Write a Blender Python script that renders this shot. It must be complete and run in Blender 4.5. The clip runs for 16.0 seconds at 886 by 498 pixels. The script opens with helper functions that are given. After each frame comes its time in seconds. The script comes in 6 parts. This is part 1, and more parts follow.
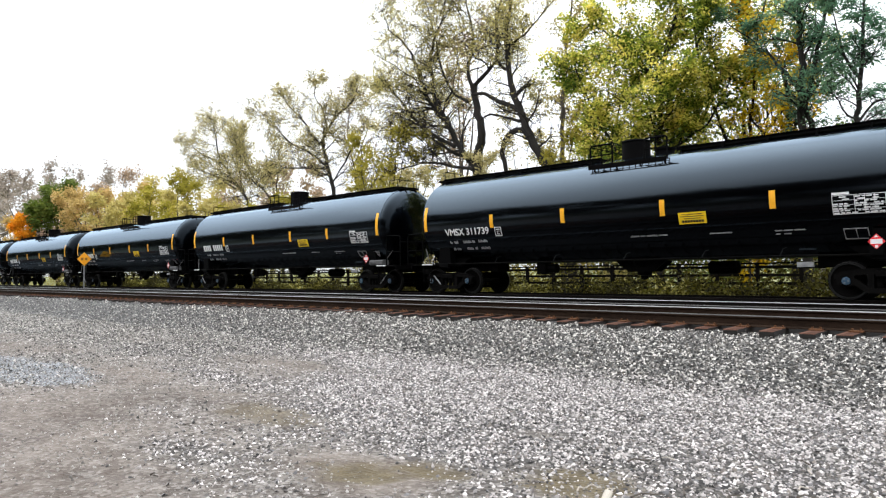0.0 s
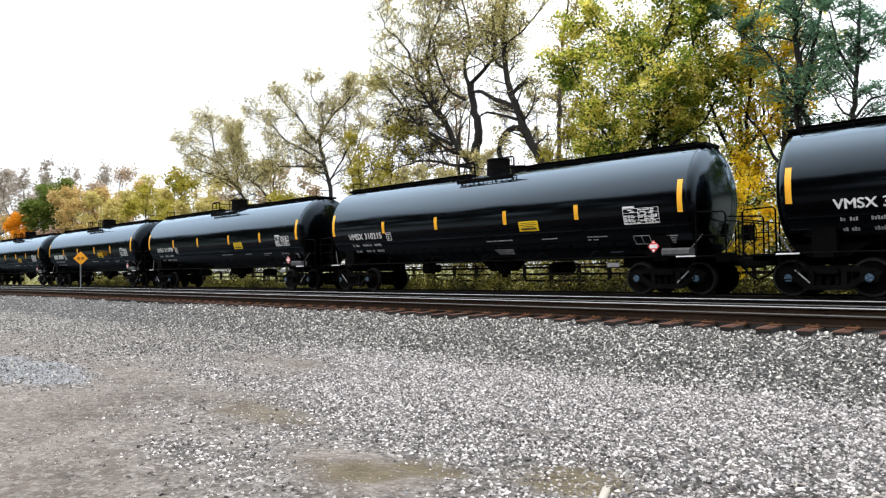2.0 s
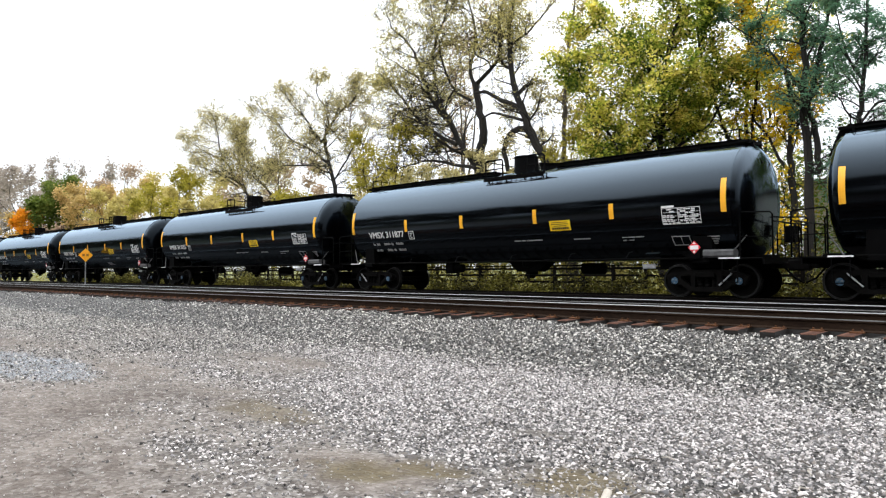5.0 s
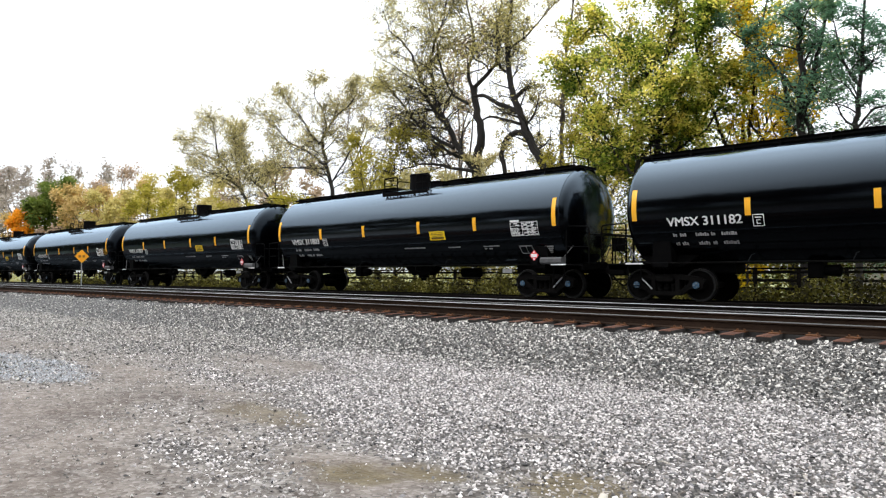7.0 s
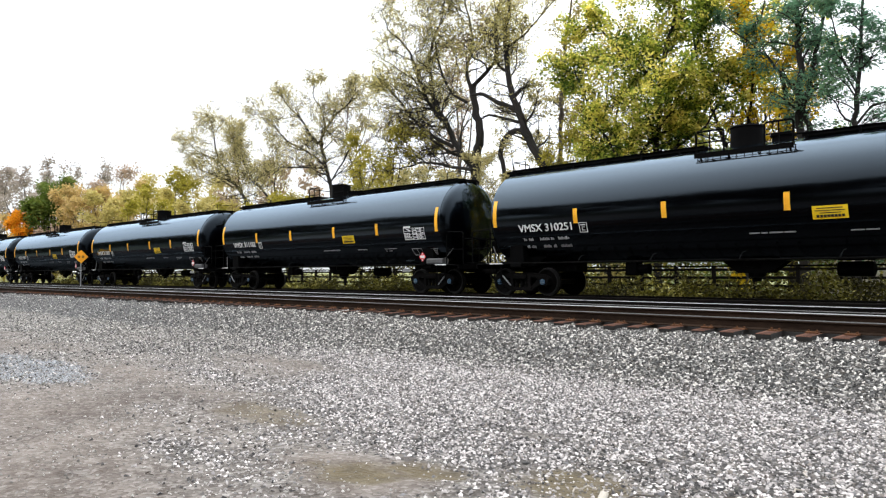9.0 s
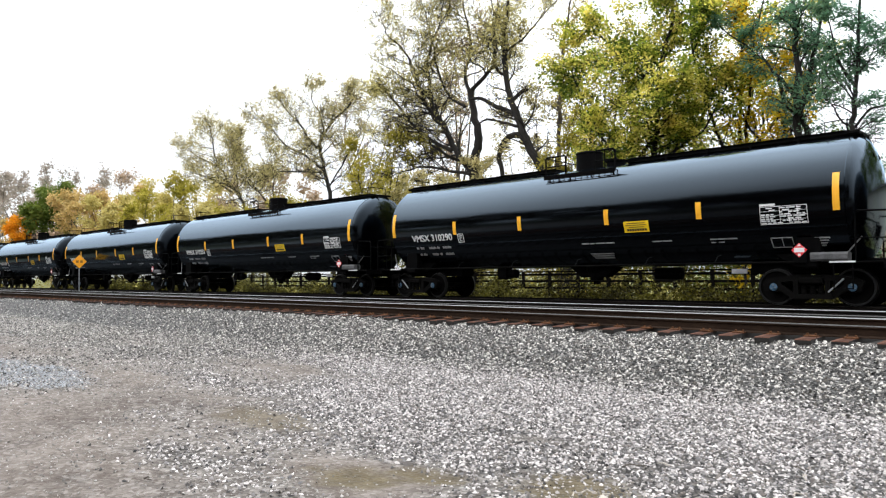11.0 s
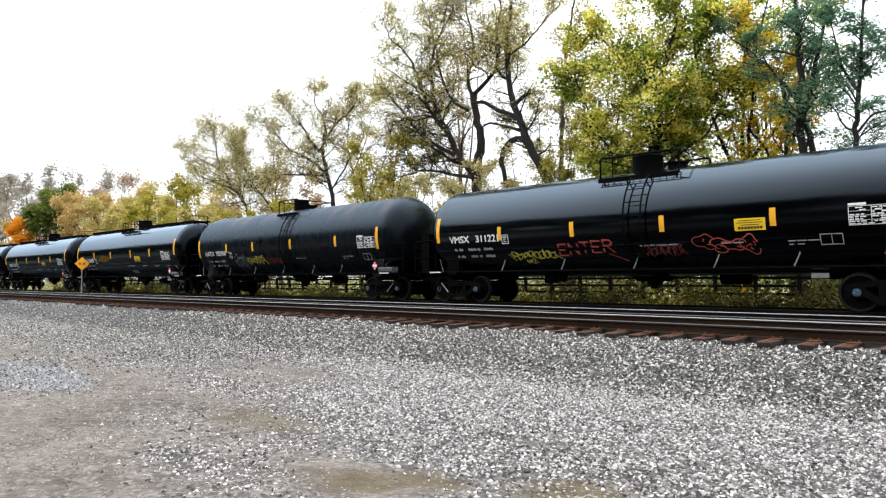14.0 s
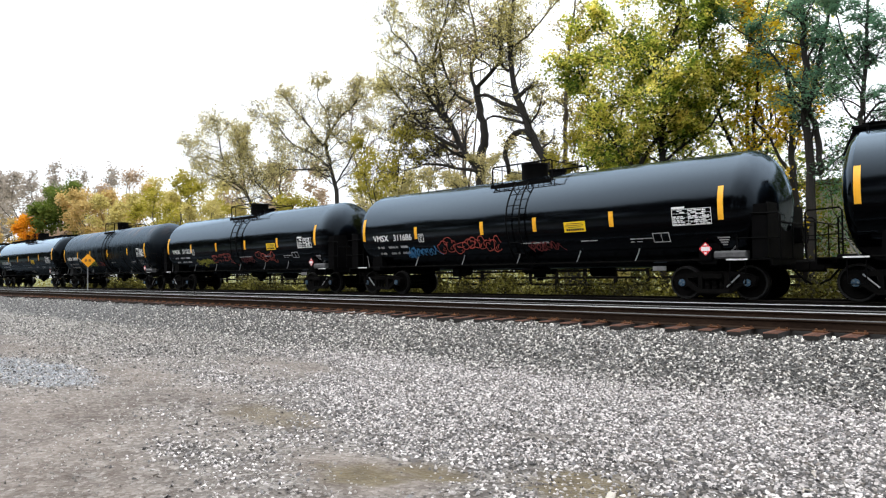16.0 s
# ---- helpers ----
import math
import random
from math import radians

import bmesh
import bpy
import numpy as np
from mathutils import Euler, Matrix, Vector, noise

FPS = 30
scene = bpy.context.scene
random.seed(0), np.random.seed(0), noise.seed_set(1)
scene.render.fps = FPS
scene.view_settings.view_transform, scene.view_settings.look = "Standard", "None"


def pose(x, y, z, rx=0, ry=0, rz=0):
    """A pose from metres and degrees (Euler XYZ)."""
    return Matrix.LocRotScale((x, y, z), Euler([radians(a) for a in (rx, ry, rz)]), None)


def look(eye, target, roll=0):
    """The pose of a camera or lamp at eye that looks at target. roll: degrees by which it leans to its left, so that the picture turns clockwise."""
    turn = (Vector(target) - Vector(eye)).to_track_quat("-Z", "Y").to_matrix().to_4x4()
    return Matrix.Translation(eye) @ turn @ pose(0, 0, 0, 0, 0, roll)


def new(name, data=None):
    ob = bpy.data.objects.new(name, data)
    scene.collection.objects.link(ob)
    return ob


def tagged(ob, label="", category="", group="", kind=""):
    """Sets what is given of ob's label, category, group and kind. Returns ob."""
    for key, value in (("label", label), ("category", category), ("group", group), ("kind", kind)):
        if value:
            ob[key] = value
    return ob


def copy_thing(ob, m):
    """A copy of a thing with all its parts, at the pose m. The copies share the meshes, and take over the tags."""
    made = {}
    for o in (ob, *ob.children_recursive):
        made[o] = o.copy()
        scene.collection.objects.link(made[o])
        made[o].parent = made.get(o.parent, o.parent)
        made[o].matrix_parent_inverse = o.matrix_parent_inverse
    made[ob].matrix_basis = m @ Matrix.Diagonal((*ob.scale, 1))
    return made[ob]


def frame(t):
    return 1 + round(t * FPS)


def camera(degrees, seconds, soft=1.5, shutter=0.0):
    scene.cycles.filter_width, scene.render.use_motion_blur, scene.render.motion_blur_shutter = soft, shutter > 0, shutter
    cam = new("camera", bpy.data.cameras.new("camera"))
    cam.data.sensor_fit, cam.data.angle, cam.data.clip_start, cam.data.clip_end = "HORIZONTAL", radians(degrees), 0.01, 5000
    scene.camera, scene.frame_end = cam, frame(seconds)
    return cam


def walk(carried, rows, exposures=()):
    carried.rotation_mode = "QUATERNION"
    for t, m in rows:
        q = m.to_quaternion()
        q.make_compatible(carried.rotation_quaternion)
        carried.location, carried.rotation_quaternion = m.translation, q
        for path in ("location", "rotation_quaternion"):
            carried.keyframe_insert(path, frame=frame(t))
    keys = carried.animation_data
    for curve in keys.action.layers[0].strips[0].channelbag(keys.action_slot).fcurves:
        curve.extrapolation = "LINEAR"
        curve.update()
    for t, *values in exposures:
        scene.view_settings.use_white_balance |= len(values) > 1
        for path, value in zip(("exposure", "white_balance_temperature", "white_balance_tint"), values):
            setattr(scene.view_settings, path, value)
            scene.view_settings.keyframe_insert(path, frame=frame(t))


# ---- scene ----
# A handheld camera, almost still, beside a railway line.
cam = camera(64.78, 16.0, soft=1.2)
EYE = (0.0, 0.0, 0.814)
# seconds, turn from the track's far end, tilt, roll in degrees
TURNS = [
    (0.0, 46.0, 1.824, -0.748), (0.5, 45.908, 1.873, -0.863), (1.0, 46.072, 1.627, -0.738),
    (1.5, 46.188, 1.61, -0.844), (2.0, 46.23, 1.672, -0.922), (2.5, 45.844, 1.582, -0.847),
    (3.0, 45.922, 1.62, -0.704), (3.5, 45.942, 1.512, -0.855), (4.0, 45.857, 1.581, -0.55),
    (6.5, 45.993, 1.806, -0.241), (7.0, 46.15, 1.947, -0.086), (7.5, 45.937, 1.997, -0.165),
    (8.0, 46.382, 1.833, -0.2), (8.5, 46.256, 1.804, -0.299), (11.0, 46.307, 2.182, -0.465),
    (11.5, 46.447, 2.216, -0.453), (12.0, 46.379, 2.286, -0.444), (12.5, 46.477, 2.058, -0.256),
    (13.0, 46.088, 2.141, -0.489), (13.5, 46.126, 2.553, -0.526), (14.0, 46.132, 2.474, -0.238),
    (14.5, 46.323, 2.183, -0.338), (15.0, 46.257, 2.104, -0.431), (15.5, 45.958, 2.118, -0.754),
    (16.0, 45.76, 1.957, -0.729)]


def sight(turn, tilt, roll):
    a, p = radians(turn), radians(tilt)
    ahead = Vector((-math.cos(a) * math.cos(p), math.sin(a) * math.cos(p), math.sin(p)))
    return look(EYE, Vector(EYE) + ahead * 10, roll)


walk(cam, [(t, sight(a, p, r)) for t, a, p, r in TURNS])

# ---- light: a bright overcast sky ----
world = bpy.data.worlds.new("overcast_sky")
scene.world = world
world.use_nodes = True
wn, wl = world.node_tree.nodes, world.node_tree.links
sky = wn.new("ShaderNodeTexSky")
sky.sky_type, sky.sun_disc = "NISHITA", False
sky.sun_elevation, sky.sun_rotation = radians(38), radians(200)
sky.dust_density, sky.air_density = 4.0, 1.0
grey = wn.new("ShaderNodeHueSaturation")
grey.inputs["Saturation"].default_value = 0.12
grey.inputs["Value"].default_value = 0.10
# an overcast dome, three times as bright overhead as at the horizon
wtc, wsep = wn.new("ShaderNodeTexCoord"), wn.new("ShaderNodeSeparateXYZ")
lift = wn.new("ShaderNodeMapRange")
lift.inputs["To Min"].default_value, lift.inputs["To Max"].default_value = 1.05, 4.3
tint = wn.new("ShaderNodeVectorMath")
tint.operation = "SCALE"
tint.inputs[0].default_value = (0.965, 1.0, 1.055)
cloud = wn.new("ShaderNodeMix")
cloud.data_type = "RGBA"
cloud.inputs["Factor"].default_value = 0.85
wl.new(wtc.outputs["Generated"], wsep.inputs[0])
wl.new(wsep.outputs["Z"], lift.inputs["Value"])
wl.new(lift.outputs["Result"], tint.inputs["Scale"])
wl.new(sky.outputs["Color"], grey.inputs["Color"])
wl.new(grey.outputs["Color"], cloud.inputs["A"])
wl.new(tint.outputs["Vector"], cloud.inputs["B"])
wl.new(cloud.outputs["Result"], wn["Background"].inputs["Color"])
wn["Background"].inputs["Strength"].default_value = 1.0
sun_data = bpy.data.lights.new("sun", "SUN")
sun_data.energy, sun_data.angle, sun_data.color = 0.8, radians(90), (1.0, 0.97, 0.92)
sun = new("sun", sun_data)
sun.matrix_world = look((0, 0, 60), (8, 30, 0))
scene.view_settings.exposure = 0.0


# ---- materials ----
def material(name):
    m = bpy.data.materials.new(name)
    m.use_nodes = True
    return m, m.node_tree.nodes, m.node_tree.links, m.node_tree.nodes["Principled BSDF"]


def coords(n, l, scale=(1, 1, 1), space="Object"):
    tc, mp = n.new("ShaderNodeTexCoord"), n.new("ShaderNodeMapping")
    mp.inputs["Scale"].default_value = scale
    l.new(tc.outputs[space], mp.inputs["Vector"])
    return mp.outputs["Vector"]


def noise_tex(n, l, vec, scale, detail=4.0, rough=0.6):
    t = n.new("ShaderNodeTexNoise")
    t.inputs["Scale"].default_value, t.inputs["Detail"].default_value = scale, detail
    t.inputs["Roughness"].default_value = rough
    l.new(vec, t.inputs["Vector"])
    return t.outputs["Fac"]


def ramp(n, l, fac, stops):
    r = n.new("ShaderNodeValToRGB")
    e = r.color_ramp.elements
    while len(e) < len(stops):
        e.new(0.5)
    for k, (p, c) in enumerate(stops):
        e[k].position, e[k].color = p, (*c, 1)
    l.new(fac, r.inputs["Fac"])
    return r.outputs["Color"]


def blend(n, l, fac, a, b, kind="MIX"):
    m = n.new("ShaderNodeMix")
    m.data_type, m.blend_type = "RGBA", kind
    for sock, v in (("Factor", fac), ("A", a), ("B", b)):
        if isinstance(v, (int, float)):
            m.inputs[sock].default_value = v
        elif isinstance(v, tuple):
            m.inputs[sock].default_value = (*v, 1)
        else:
            l.new(v, m.inputs[sock])
    return m.outputs["Result"]


def relief(n, l, b, height, strength, dist=0.02):
    bump = n.new("ShaderNodeBump")
    bump.inputs["Strength"].default_value, bump.inputs["Distance"].default_value = strength, dist
    l.new(height, bump.inputs["Height"])
    l.new(bump.outputs["Normal"], b.inputs["Normal"])


def surface(name, dark, light, rough=0.6, metal=0.0, scale=3.0, stretch=(1, 1, 1), bump=0.2, fine=40.0, ior=1.5, spread=(0.3, 0.7), spec=0.5):
    """A weathered surface: two tones mixed at a large and a small scale."""
    m, n, l, b = material(name)
    v = coords(n, l, stretch)
    big, small = noise_tex(n, l, v, scale, 5), noise_tex(n, l, v, fine, 3)
    mixed = n.new("ShaderNodeMath")
    mixed.operation = "MULTIPLY_ADD"
    mixed.inputs[1].default_value = 0.65
    part35 = n.new("ShaderNodeMath")
    part35.operation = "MULTIPLY"
    part35.inputs[1].default_value = 0.35
    l.new(small, part35.inputs[0])
    l.new(big, mixed.inputs[0])
    l.new(part35.outputs[0], mixed.inputs[2])
    l.new(ramp(n, l, mixed.outputs[0], [(spread[0], dark), (spread[1], light)]), b.inputs["Base Color"])
    rr = n.new("ShaderNodeMapRange")
    rr.inputs["To Min"].default_value, rr.inputs["To Max"].default_value = max(0.02, rough - 0.1), min(1, rough + 0.1)
    l.new(big, rr.inputs["Value"])
    l.new(rr.outputs["Result"], b.inputs["Roughness"])
    b.inputs["Metallic"].default_value, b.inputs["IOR"].default_value = metal, ior
    b.inputs["Specular IOR Level"].default_value = spec
    if bump:
        relief(n, l, b, small, bump, 0.01)
    return m


def tank_paint(name, dark, light, rough, gloss, dust, rust=False):
    """Black paint on rolled plate: slow waves in the gloss, streaks of dust running down. gloss: mirror share from square on to grazing."""
    m, n, l, b = material(name)
    v = coords(n, l)
    streak = noise_tex(n, l, coords(n, l, (3.0, 0.4, 0.4)), 1.2, 5)
    speck = noise_tex(n, l, v, 14.0, 4)
    both = blend(n, l, 0.4, streak, speck)
    paint = ramp(n, l, both, [(0.35, dark), (0.6, dark), (0.8, tuple(d + dust for d in light))])
    if rust:
        # brown runs from the crown, broken up along the car
        sep, crown, runs = n.new("ShaderNodeSeparateXYZ"), n.new("ShaderNodeMapRange"), n.new("ShaderNodeMath")
        l.new(v, sep.inputs[0])
        l.new(sep.outputs["Z"], crown.inputs["Value"])
        crown.inputs["From Min"].default_value, crown.inputs["From Max"].default_value = 3.35, 4.05
        spots = ramp(n, l, noise_tex(n, l, coords(n, l, (1.6, 0.3, 0.3)), 1.0, 5), [(0.48, (0, 0, 0)), (0.68, (0.8, 0.8, 0.8))])
        runs.operation = "MULTIPLY"
        l.new(spots, runs.inputs[0])
        l.new(crown.outputs["Result"], runs.inputs[1])
        paint = blend(n, l, runs.outputs[0], paint, (0.085, 0.042, 0.02))
    l.new(paint, b.inputs["Base Color"])
    b.inputs["Roughness"].default_value, b.inputs["Specular IOR Level"].default_value = 0.7, 0.0
    rr = n.new("ShaderNodeMapRange")
    rr.inputs["From Min"].default_value, rr.inputs["From Max"].default_value = 0.35, 0.7
    rr.inputs["To Min"].default_value, rr.inputs["To Max"].default_value = rough * 0.8, rough * 1.35
    l.new(streak, rr.inputs["Value"])
    shine, lw, mix = n.new("ShaderNodeBsdfGlossy"), n.new("ShaderNodeLayerWeight"), n.new("ShaderNodeMixShader")
    l.new(rr.outputs["Result"], shine.inputs["Roughness"])
    shine.inputs["Color"].default_value = (0.66, 0.83, 1.0, 1)
    lw.inputs["Blend"].default_value = 0.5
    share = ramp(n, l, lw.outputs["Facing"], [(f, (g, g, g)) for f, g in gloss])
    l.new(share, mix.inputs[0])
    l.new(b.outputs[0], mix.inputs[1])
    l.new(shine.outputs[0], mix.inputs[2])
    l.new(mix.outputs[0], n["Material Output"].inputs["Surface"])
    wave = noise_tex(n, l, coords(n, l, (0.5, 1.2, 1.2)), 1.1, 2, 0.4)
    relief(n, l, b, wave, 0.05, 0.02)
    l.new(b.inputs["Normal"].links[0].from_socket, shine.inputs["Normal"])
    return m


def foliage(name, tones, pass_on=0.35):
    """Leaves in several tones, letting some light through."""
    m, n, l, b = material(name)
    g = n.new("ShaderNodeNewGeometry")
    patch = noise_tex(n, l, coords(n, l, (1, 1, 1)), 0.7, 3)
    pick = n.new("ShaderNodeMath")
    pick.operation = "MULTIPLY_ADD"
    pick.inputs[1].default_value = 0.36
    shift = n.new("ShaderNodeMapRange")
    shift.inputs["From Min"].default_value, shift.inputs["From Max"].default_value = 0.3, 0.7
    shift.inputs["To Max"].default_value = 0.68
    l.new(patch, shift.inputs["Value"])
    l.new(g.outputs["Random Per Island"], pick.inputs[0])
    l.new(shift.outputs["Result"], pick.inputs[2])
    k = len(tones) - 1
    col = ramp(n, l, pick.outputs[0], [(i / k, c) for i, c in enumerate(tones)])
    l.new(col, b.inputs["Base Color"])
    b.inputs["Roughness"].default_value, b.inputs["Specular IOR Level"].default_value = 0.65, 0.15
    tr, mix = n.new("ShaderNodeBsdfTranslucent"), n.new("ShaderNodeMixShader")
    l.new(col, tr.inputs["Color"])
    mix.inputs[0].default_value = pass_on
    l.new(b.outputs[0], mix.inputs[1])
    l.new(tr.outputs[0], mix.inputs[2])
    l.new(mix.outputs[0], n["Material Output"].inputs["Surface"])
    return m


def stone_mat(name, tones, rough=0.85):
    m, n, l, b = material(name)
    g = n.new("ShaderNodeNewGeometry")
    col = ramp(n, l, g.outputs["Random Per Island"], tones)
    grit = noise_tex(n, l, coords(n, l), 60, 2)
    l.new(blend(n, l, 0.35, col, ramp(n, l, grit, [(0.3, (0.3, 0.3, 0.3)), (0.7, (0.9, 0.9, 0.9))]), "MULTIPLY"), b.inputs["Base Color"])
    b.inputs["Roughness"].default_value = rough
    return m


GLOSS = tank_paint("black_gloss_paint", (0.0004, 0.0004, 0.0006), (0.0015, 0.0015, 0.0015), 0.12, [(0.0, 0.010), (0.1, 0.020), (0.25, 0.05), (0.5, 0.125), (0.75, 0.31), (1.0, 0.95)], 0.001)
SATIN = tank_paint("black_satin_paint", (0.0005, 0.0005, 0.0007), (0.002, 0.002, 0.0022), 0.13, [(0.0, 0.010), (0.1, 0.018), (0.25, 0.045), (0.5, 0.10), (0.75, 0.2), (1.0, 0.7)], 0.001)
DUSTY = tank_paint("dusty_black_paint", (0.002, 0.0025, 0.0033), (0.010, 0.0092, 0.0085), 0.27, [(0.0, 0.010), (0.15, 0.016), (0.3, 0.032), (0.6, 0.085), (0.8, 0.15), (1.0, 0.4)], 0.005, True)
BLACK = surface("black_steel", (0.0008, 0.0008, 0.001), (0.003, 0.003, 0.003), 0.6, fine=25, spec=0.03)
DUSTED = surface("dusty_black_steel", (0.006, 0.0065, 0.007), (0.024, 0.025, 0.026), 0.8, scale=5, spec=0.05)
CAST = surface("cast_steel_grimy", (0.0012, 0.0012, 0.0012), (0.0055, 0.005, 0.0046), 0.7, scale=5, bump=0.4, spec=0.04)
WHEEL = surface("wheel_steel", (0.0008, 0.0007, 0.0007), (0.003, 0.0026, 0.0023), 0.6, metal=0.1, scale=6, spec=0.06)
TREAD = surface("wheel_tread", (0.006, 0.006, 0.006), (0.022, 0.022, 0.022), 0.4, metal=0.6, scale=8)
CAPBLUE = surface("bearing_cap_blue", (0.012, 0.045, 0.085), (0.05, 0.11, 0.18), 0.45, scale=9)
CAPHUB = surface("bearing_cap_bolts", (0.12, 0.135, 0.145), (0.2, 0.215, 0.225), 0.4, metal=0.6, scale=9)
YELLOW = surface("yellow_reflector", (0.80, 0.36, 0.01), (0.92, 0.46, 0.03), 0.4, scale=4, bump=0.05)
SIGNYEL = surface("sign_yellow", (0.85, 0.33, 0.01), (0.95, 0.42, 0.02), 0.4, scale=4, bump=0.05)
PLACARD = surface("placard_yellow", (0.82, 0.52, 0.0), (0.92, 0.62, 0.02), 0.5, scale=4, bump=0.05)
WHITE = surface("white_lettering", (0.6, 0.6, 0.6), (0.85, 0.85, 0.85), 0.5, scale=6, bump=0.05)
TIETOP = surface("weathered_tie_top", (0.022, 0.011, 0.0075), (0.165, 0.084, 0.06), 0.95, scale=2.0, stretch=(6, 0.7, 6), bump=0.6, fine=18, spec=0.05)
SIGNINK = surface("sign_print", (0.20, 0.07, 0.006), (0.32, 0.12, 0.01), 0.5, bump=0.0)
GREYW = surface("faded_white_lettering", (0.22, 0.22, 0.23), (0.45, 0.45, 0.46), 0.6, scale=6, bump=0.05)
RED = surface("placard_red", (0.6, 0.01, 0.02), (0.75, 0.03, 0.04), 0.5, scale=5, bump=0.05)
INK = surface("dark_print", (0.01, 0.01, 0.01), (0.03, 0.02, 0.02), 0.6, bump=0.0)
PALE = surface("pale_grey_plate", (0.16, 0.17, 0.18), (0.34, 0.35, 0.36), 0.5, scale=5)
SPRAYR = surface("red_spray_paint", (0.30, 0.03, 0.025), (0.52, 0.10, 0.07), 0.6, scale=7, bump=0.05)
SPRAYY = surface("yellow_spray_paint", (0.30, 0.30, 0.03), (0.55, 0.52, 0.08), 0.6, scale=7, bump=0.05)
SPRAYB = surface("blue_spray_paint", (0.02, 0.13, 0.36), (0.07, 0.28, 0.55), 0.6, scale=7, bump=0.05)
SPRAYD = surface("faded_red_spray_paint", (0.09, 0.012, 0.014), (0.2, 0.03, 0.03), 0.6, scale=7, bump=0.05)
SPRAYW = surface("pale_spray_paint", (0.16, 0.20, 0.24), (0.32, 0.36, 0.4), 0.6, scale=7, bump=0.05)
RUST = surface("rusty_rail", (0.009, 0.006, 0.0045), (0.040, 0.025, 0.017), 0.9, scale=1.5, stretch=(0.3, 1, 1), fine=30, spec=0.05)
# near-black copy of the rusty rail, with shade put into its colour
DARKRAIL = surface("oily_black_rail", (0.003, 0.0028, 0.0026), (0.014, 0.011, 0.009), 0.8, scale=1.5, stretch=(0.3, 1, 1), fine=30, spec=0.1)
SHINE = surface("polished_rail_face", (0.2, 0.2, 0.204), (0.4, 0.4, 0.404), 0.55, metal=0.35, scale=2.0, stretch=(0.15, 3, 3), bump=0.05)
DULL = surface("dull_rail_face", (0.04, 0.038, 0.036), (0.12, 0.117, 0.113), 0.6, metal=0.2, scale=2.0, stretch=(0.15, 3, 3), bump=0.05, spec=0.3)
TIEWOOD = surface("rusty_brown_tie_wood", (0.004, 0.0024, 0.0017), (0.068, 0.030, 0.0135), 0.95, scale=2.0, stretch=(6, 0.7, 6), bump=0.6, fine=18, spec=0.05)
PLATE = surface("rusty_tie_plate", (0.035, 0.016, 0.008), (0.16, 0.072, 0.034), 0.9, scale=8, spec=0.1)
CREOSOTE = surface("oily_black_tie_wood", (0.004, 0.0035, 0.003), (0.018, 0.014, 0.011), 0.85, scale=2.0, bump=0.4)
DIMGREY = surface("worn_grey_steel", (0.03, 0.03, 0.031), (0.10, 0.10, 0.102), 0.6, scale=5)
BARK = surface("dark_bark", (0.003, 0.0024, 0.002), (0.018, 0.014, 0.011), 0.95, scale=2.5, stretch=(3, 3, 0.6), bump=0.8, fine=20)
TWIG = surface("brown_twig_bark", (0.016, 0.0135, 0.011), (0.06, 0.05, 0.04), 0.9, scale=4, bump=0.2, spec=0.1)
BARKG = surface("grey_bark", (0.04, 0.033, 0.028), (0.13, 0.11, 0.09), 0.95, scale=2.5, stretch=(3, 3, 0.6), bump=0.8, fine=20)
FENCEM = surface("weathered_dark_wood", (0.002, 0.0017, 0.0015), (0.007, 0.006, 0.005), 0.9, scale=3, stretch=(1, 4, 4), bump=0.4, spec=0.04)
CONCRETE = surface("stained_concrete", (0.24, 0.21, 0.18), (0.46, 0.42, 0.36), 0.9, scale=0.7, bump=0.4, fine=12)
ROOFING = surface("dark_roof_edge", (0.03, 0.025, 0.022), (0.08, 0.07, 0.06), 0.8)
GALV = surface("galvanised_post", (0.20, 0.21, 0.22), (0.36, 0.37, 0.38), 0.5, metal=0.5, scale=6)
SPLINTER = surface("bleached_wood", (0.28, 0.25, 0.21), (0.55, 0.50, 0.43), 0.9, scale=4, stretch=(1, 8, 8), bump=0.4)

STONES = stone_mat("crushed_stone", [(0.0, (0.0157, 0.0146, 0.0141)), (0.22, (0.0737, 0.0667, 0.0629)), (0.34, (0.196, 0.167, 0.146)), (0.42, (0.128, 0.125, 0.13)), (0.6, (0.275, 0.253, 0.24)), (0.85, (0.491, 0.453, 0.431)), (1.0, (0.747, 0.696, 0.666))])
FARSTONES = stone_mat("trodden_crushed_stone", [(0.0, (0.0164, 0.015, 0.0134)), (0.3, (0.0769, 0.07, 0.0621)), (0.6, (0.205, 0.19, 0.169)), (0.85, (0.369, 0.343, 0.306)), (1.0, (0.615, 0.58, 0.525))])
BALLAST = stone_mat("dark_ballast_stone", [(0.0, (0.00512, 0.0049, 0.00449)), (0.3, (0.0287, 0.0268, 0.0244)), (0.42, (0.102, 0.086, 0.0707)), (0.5, (0.0635, 0.063, 0.0621)), (0.72, (0.174, 0.163, 0.148)), (1.0, (0.717, 0.68, 0.621))])
PALESTONES = stone_mat("pale_bluish_stone", [(0.0, (0.16, 0.168, 0.177)), (0.4, (0.26, 0.272, 0.285)), (1.0, (0.42, 0.437, 0.455))])

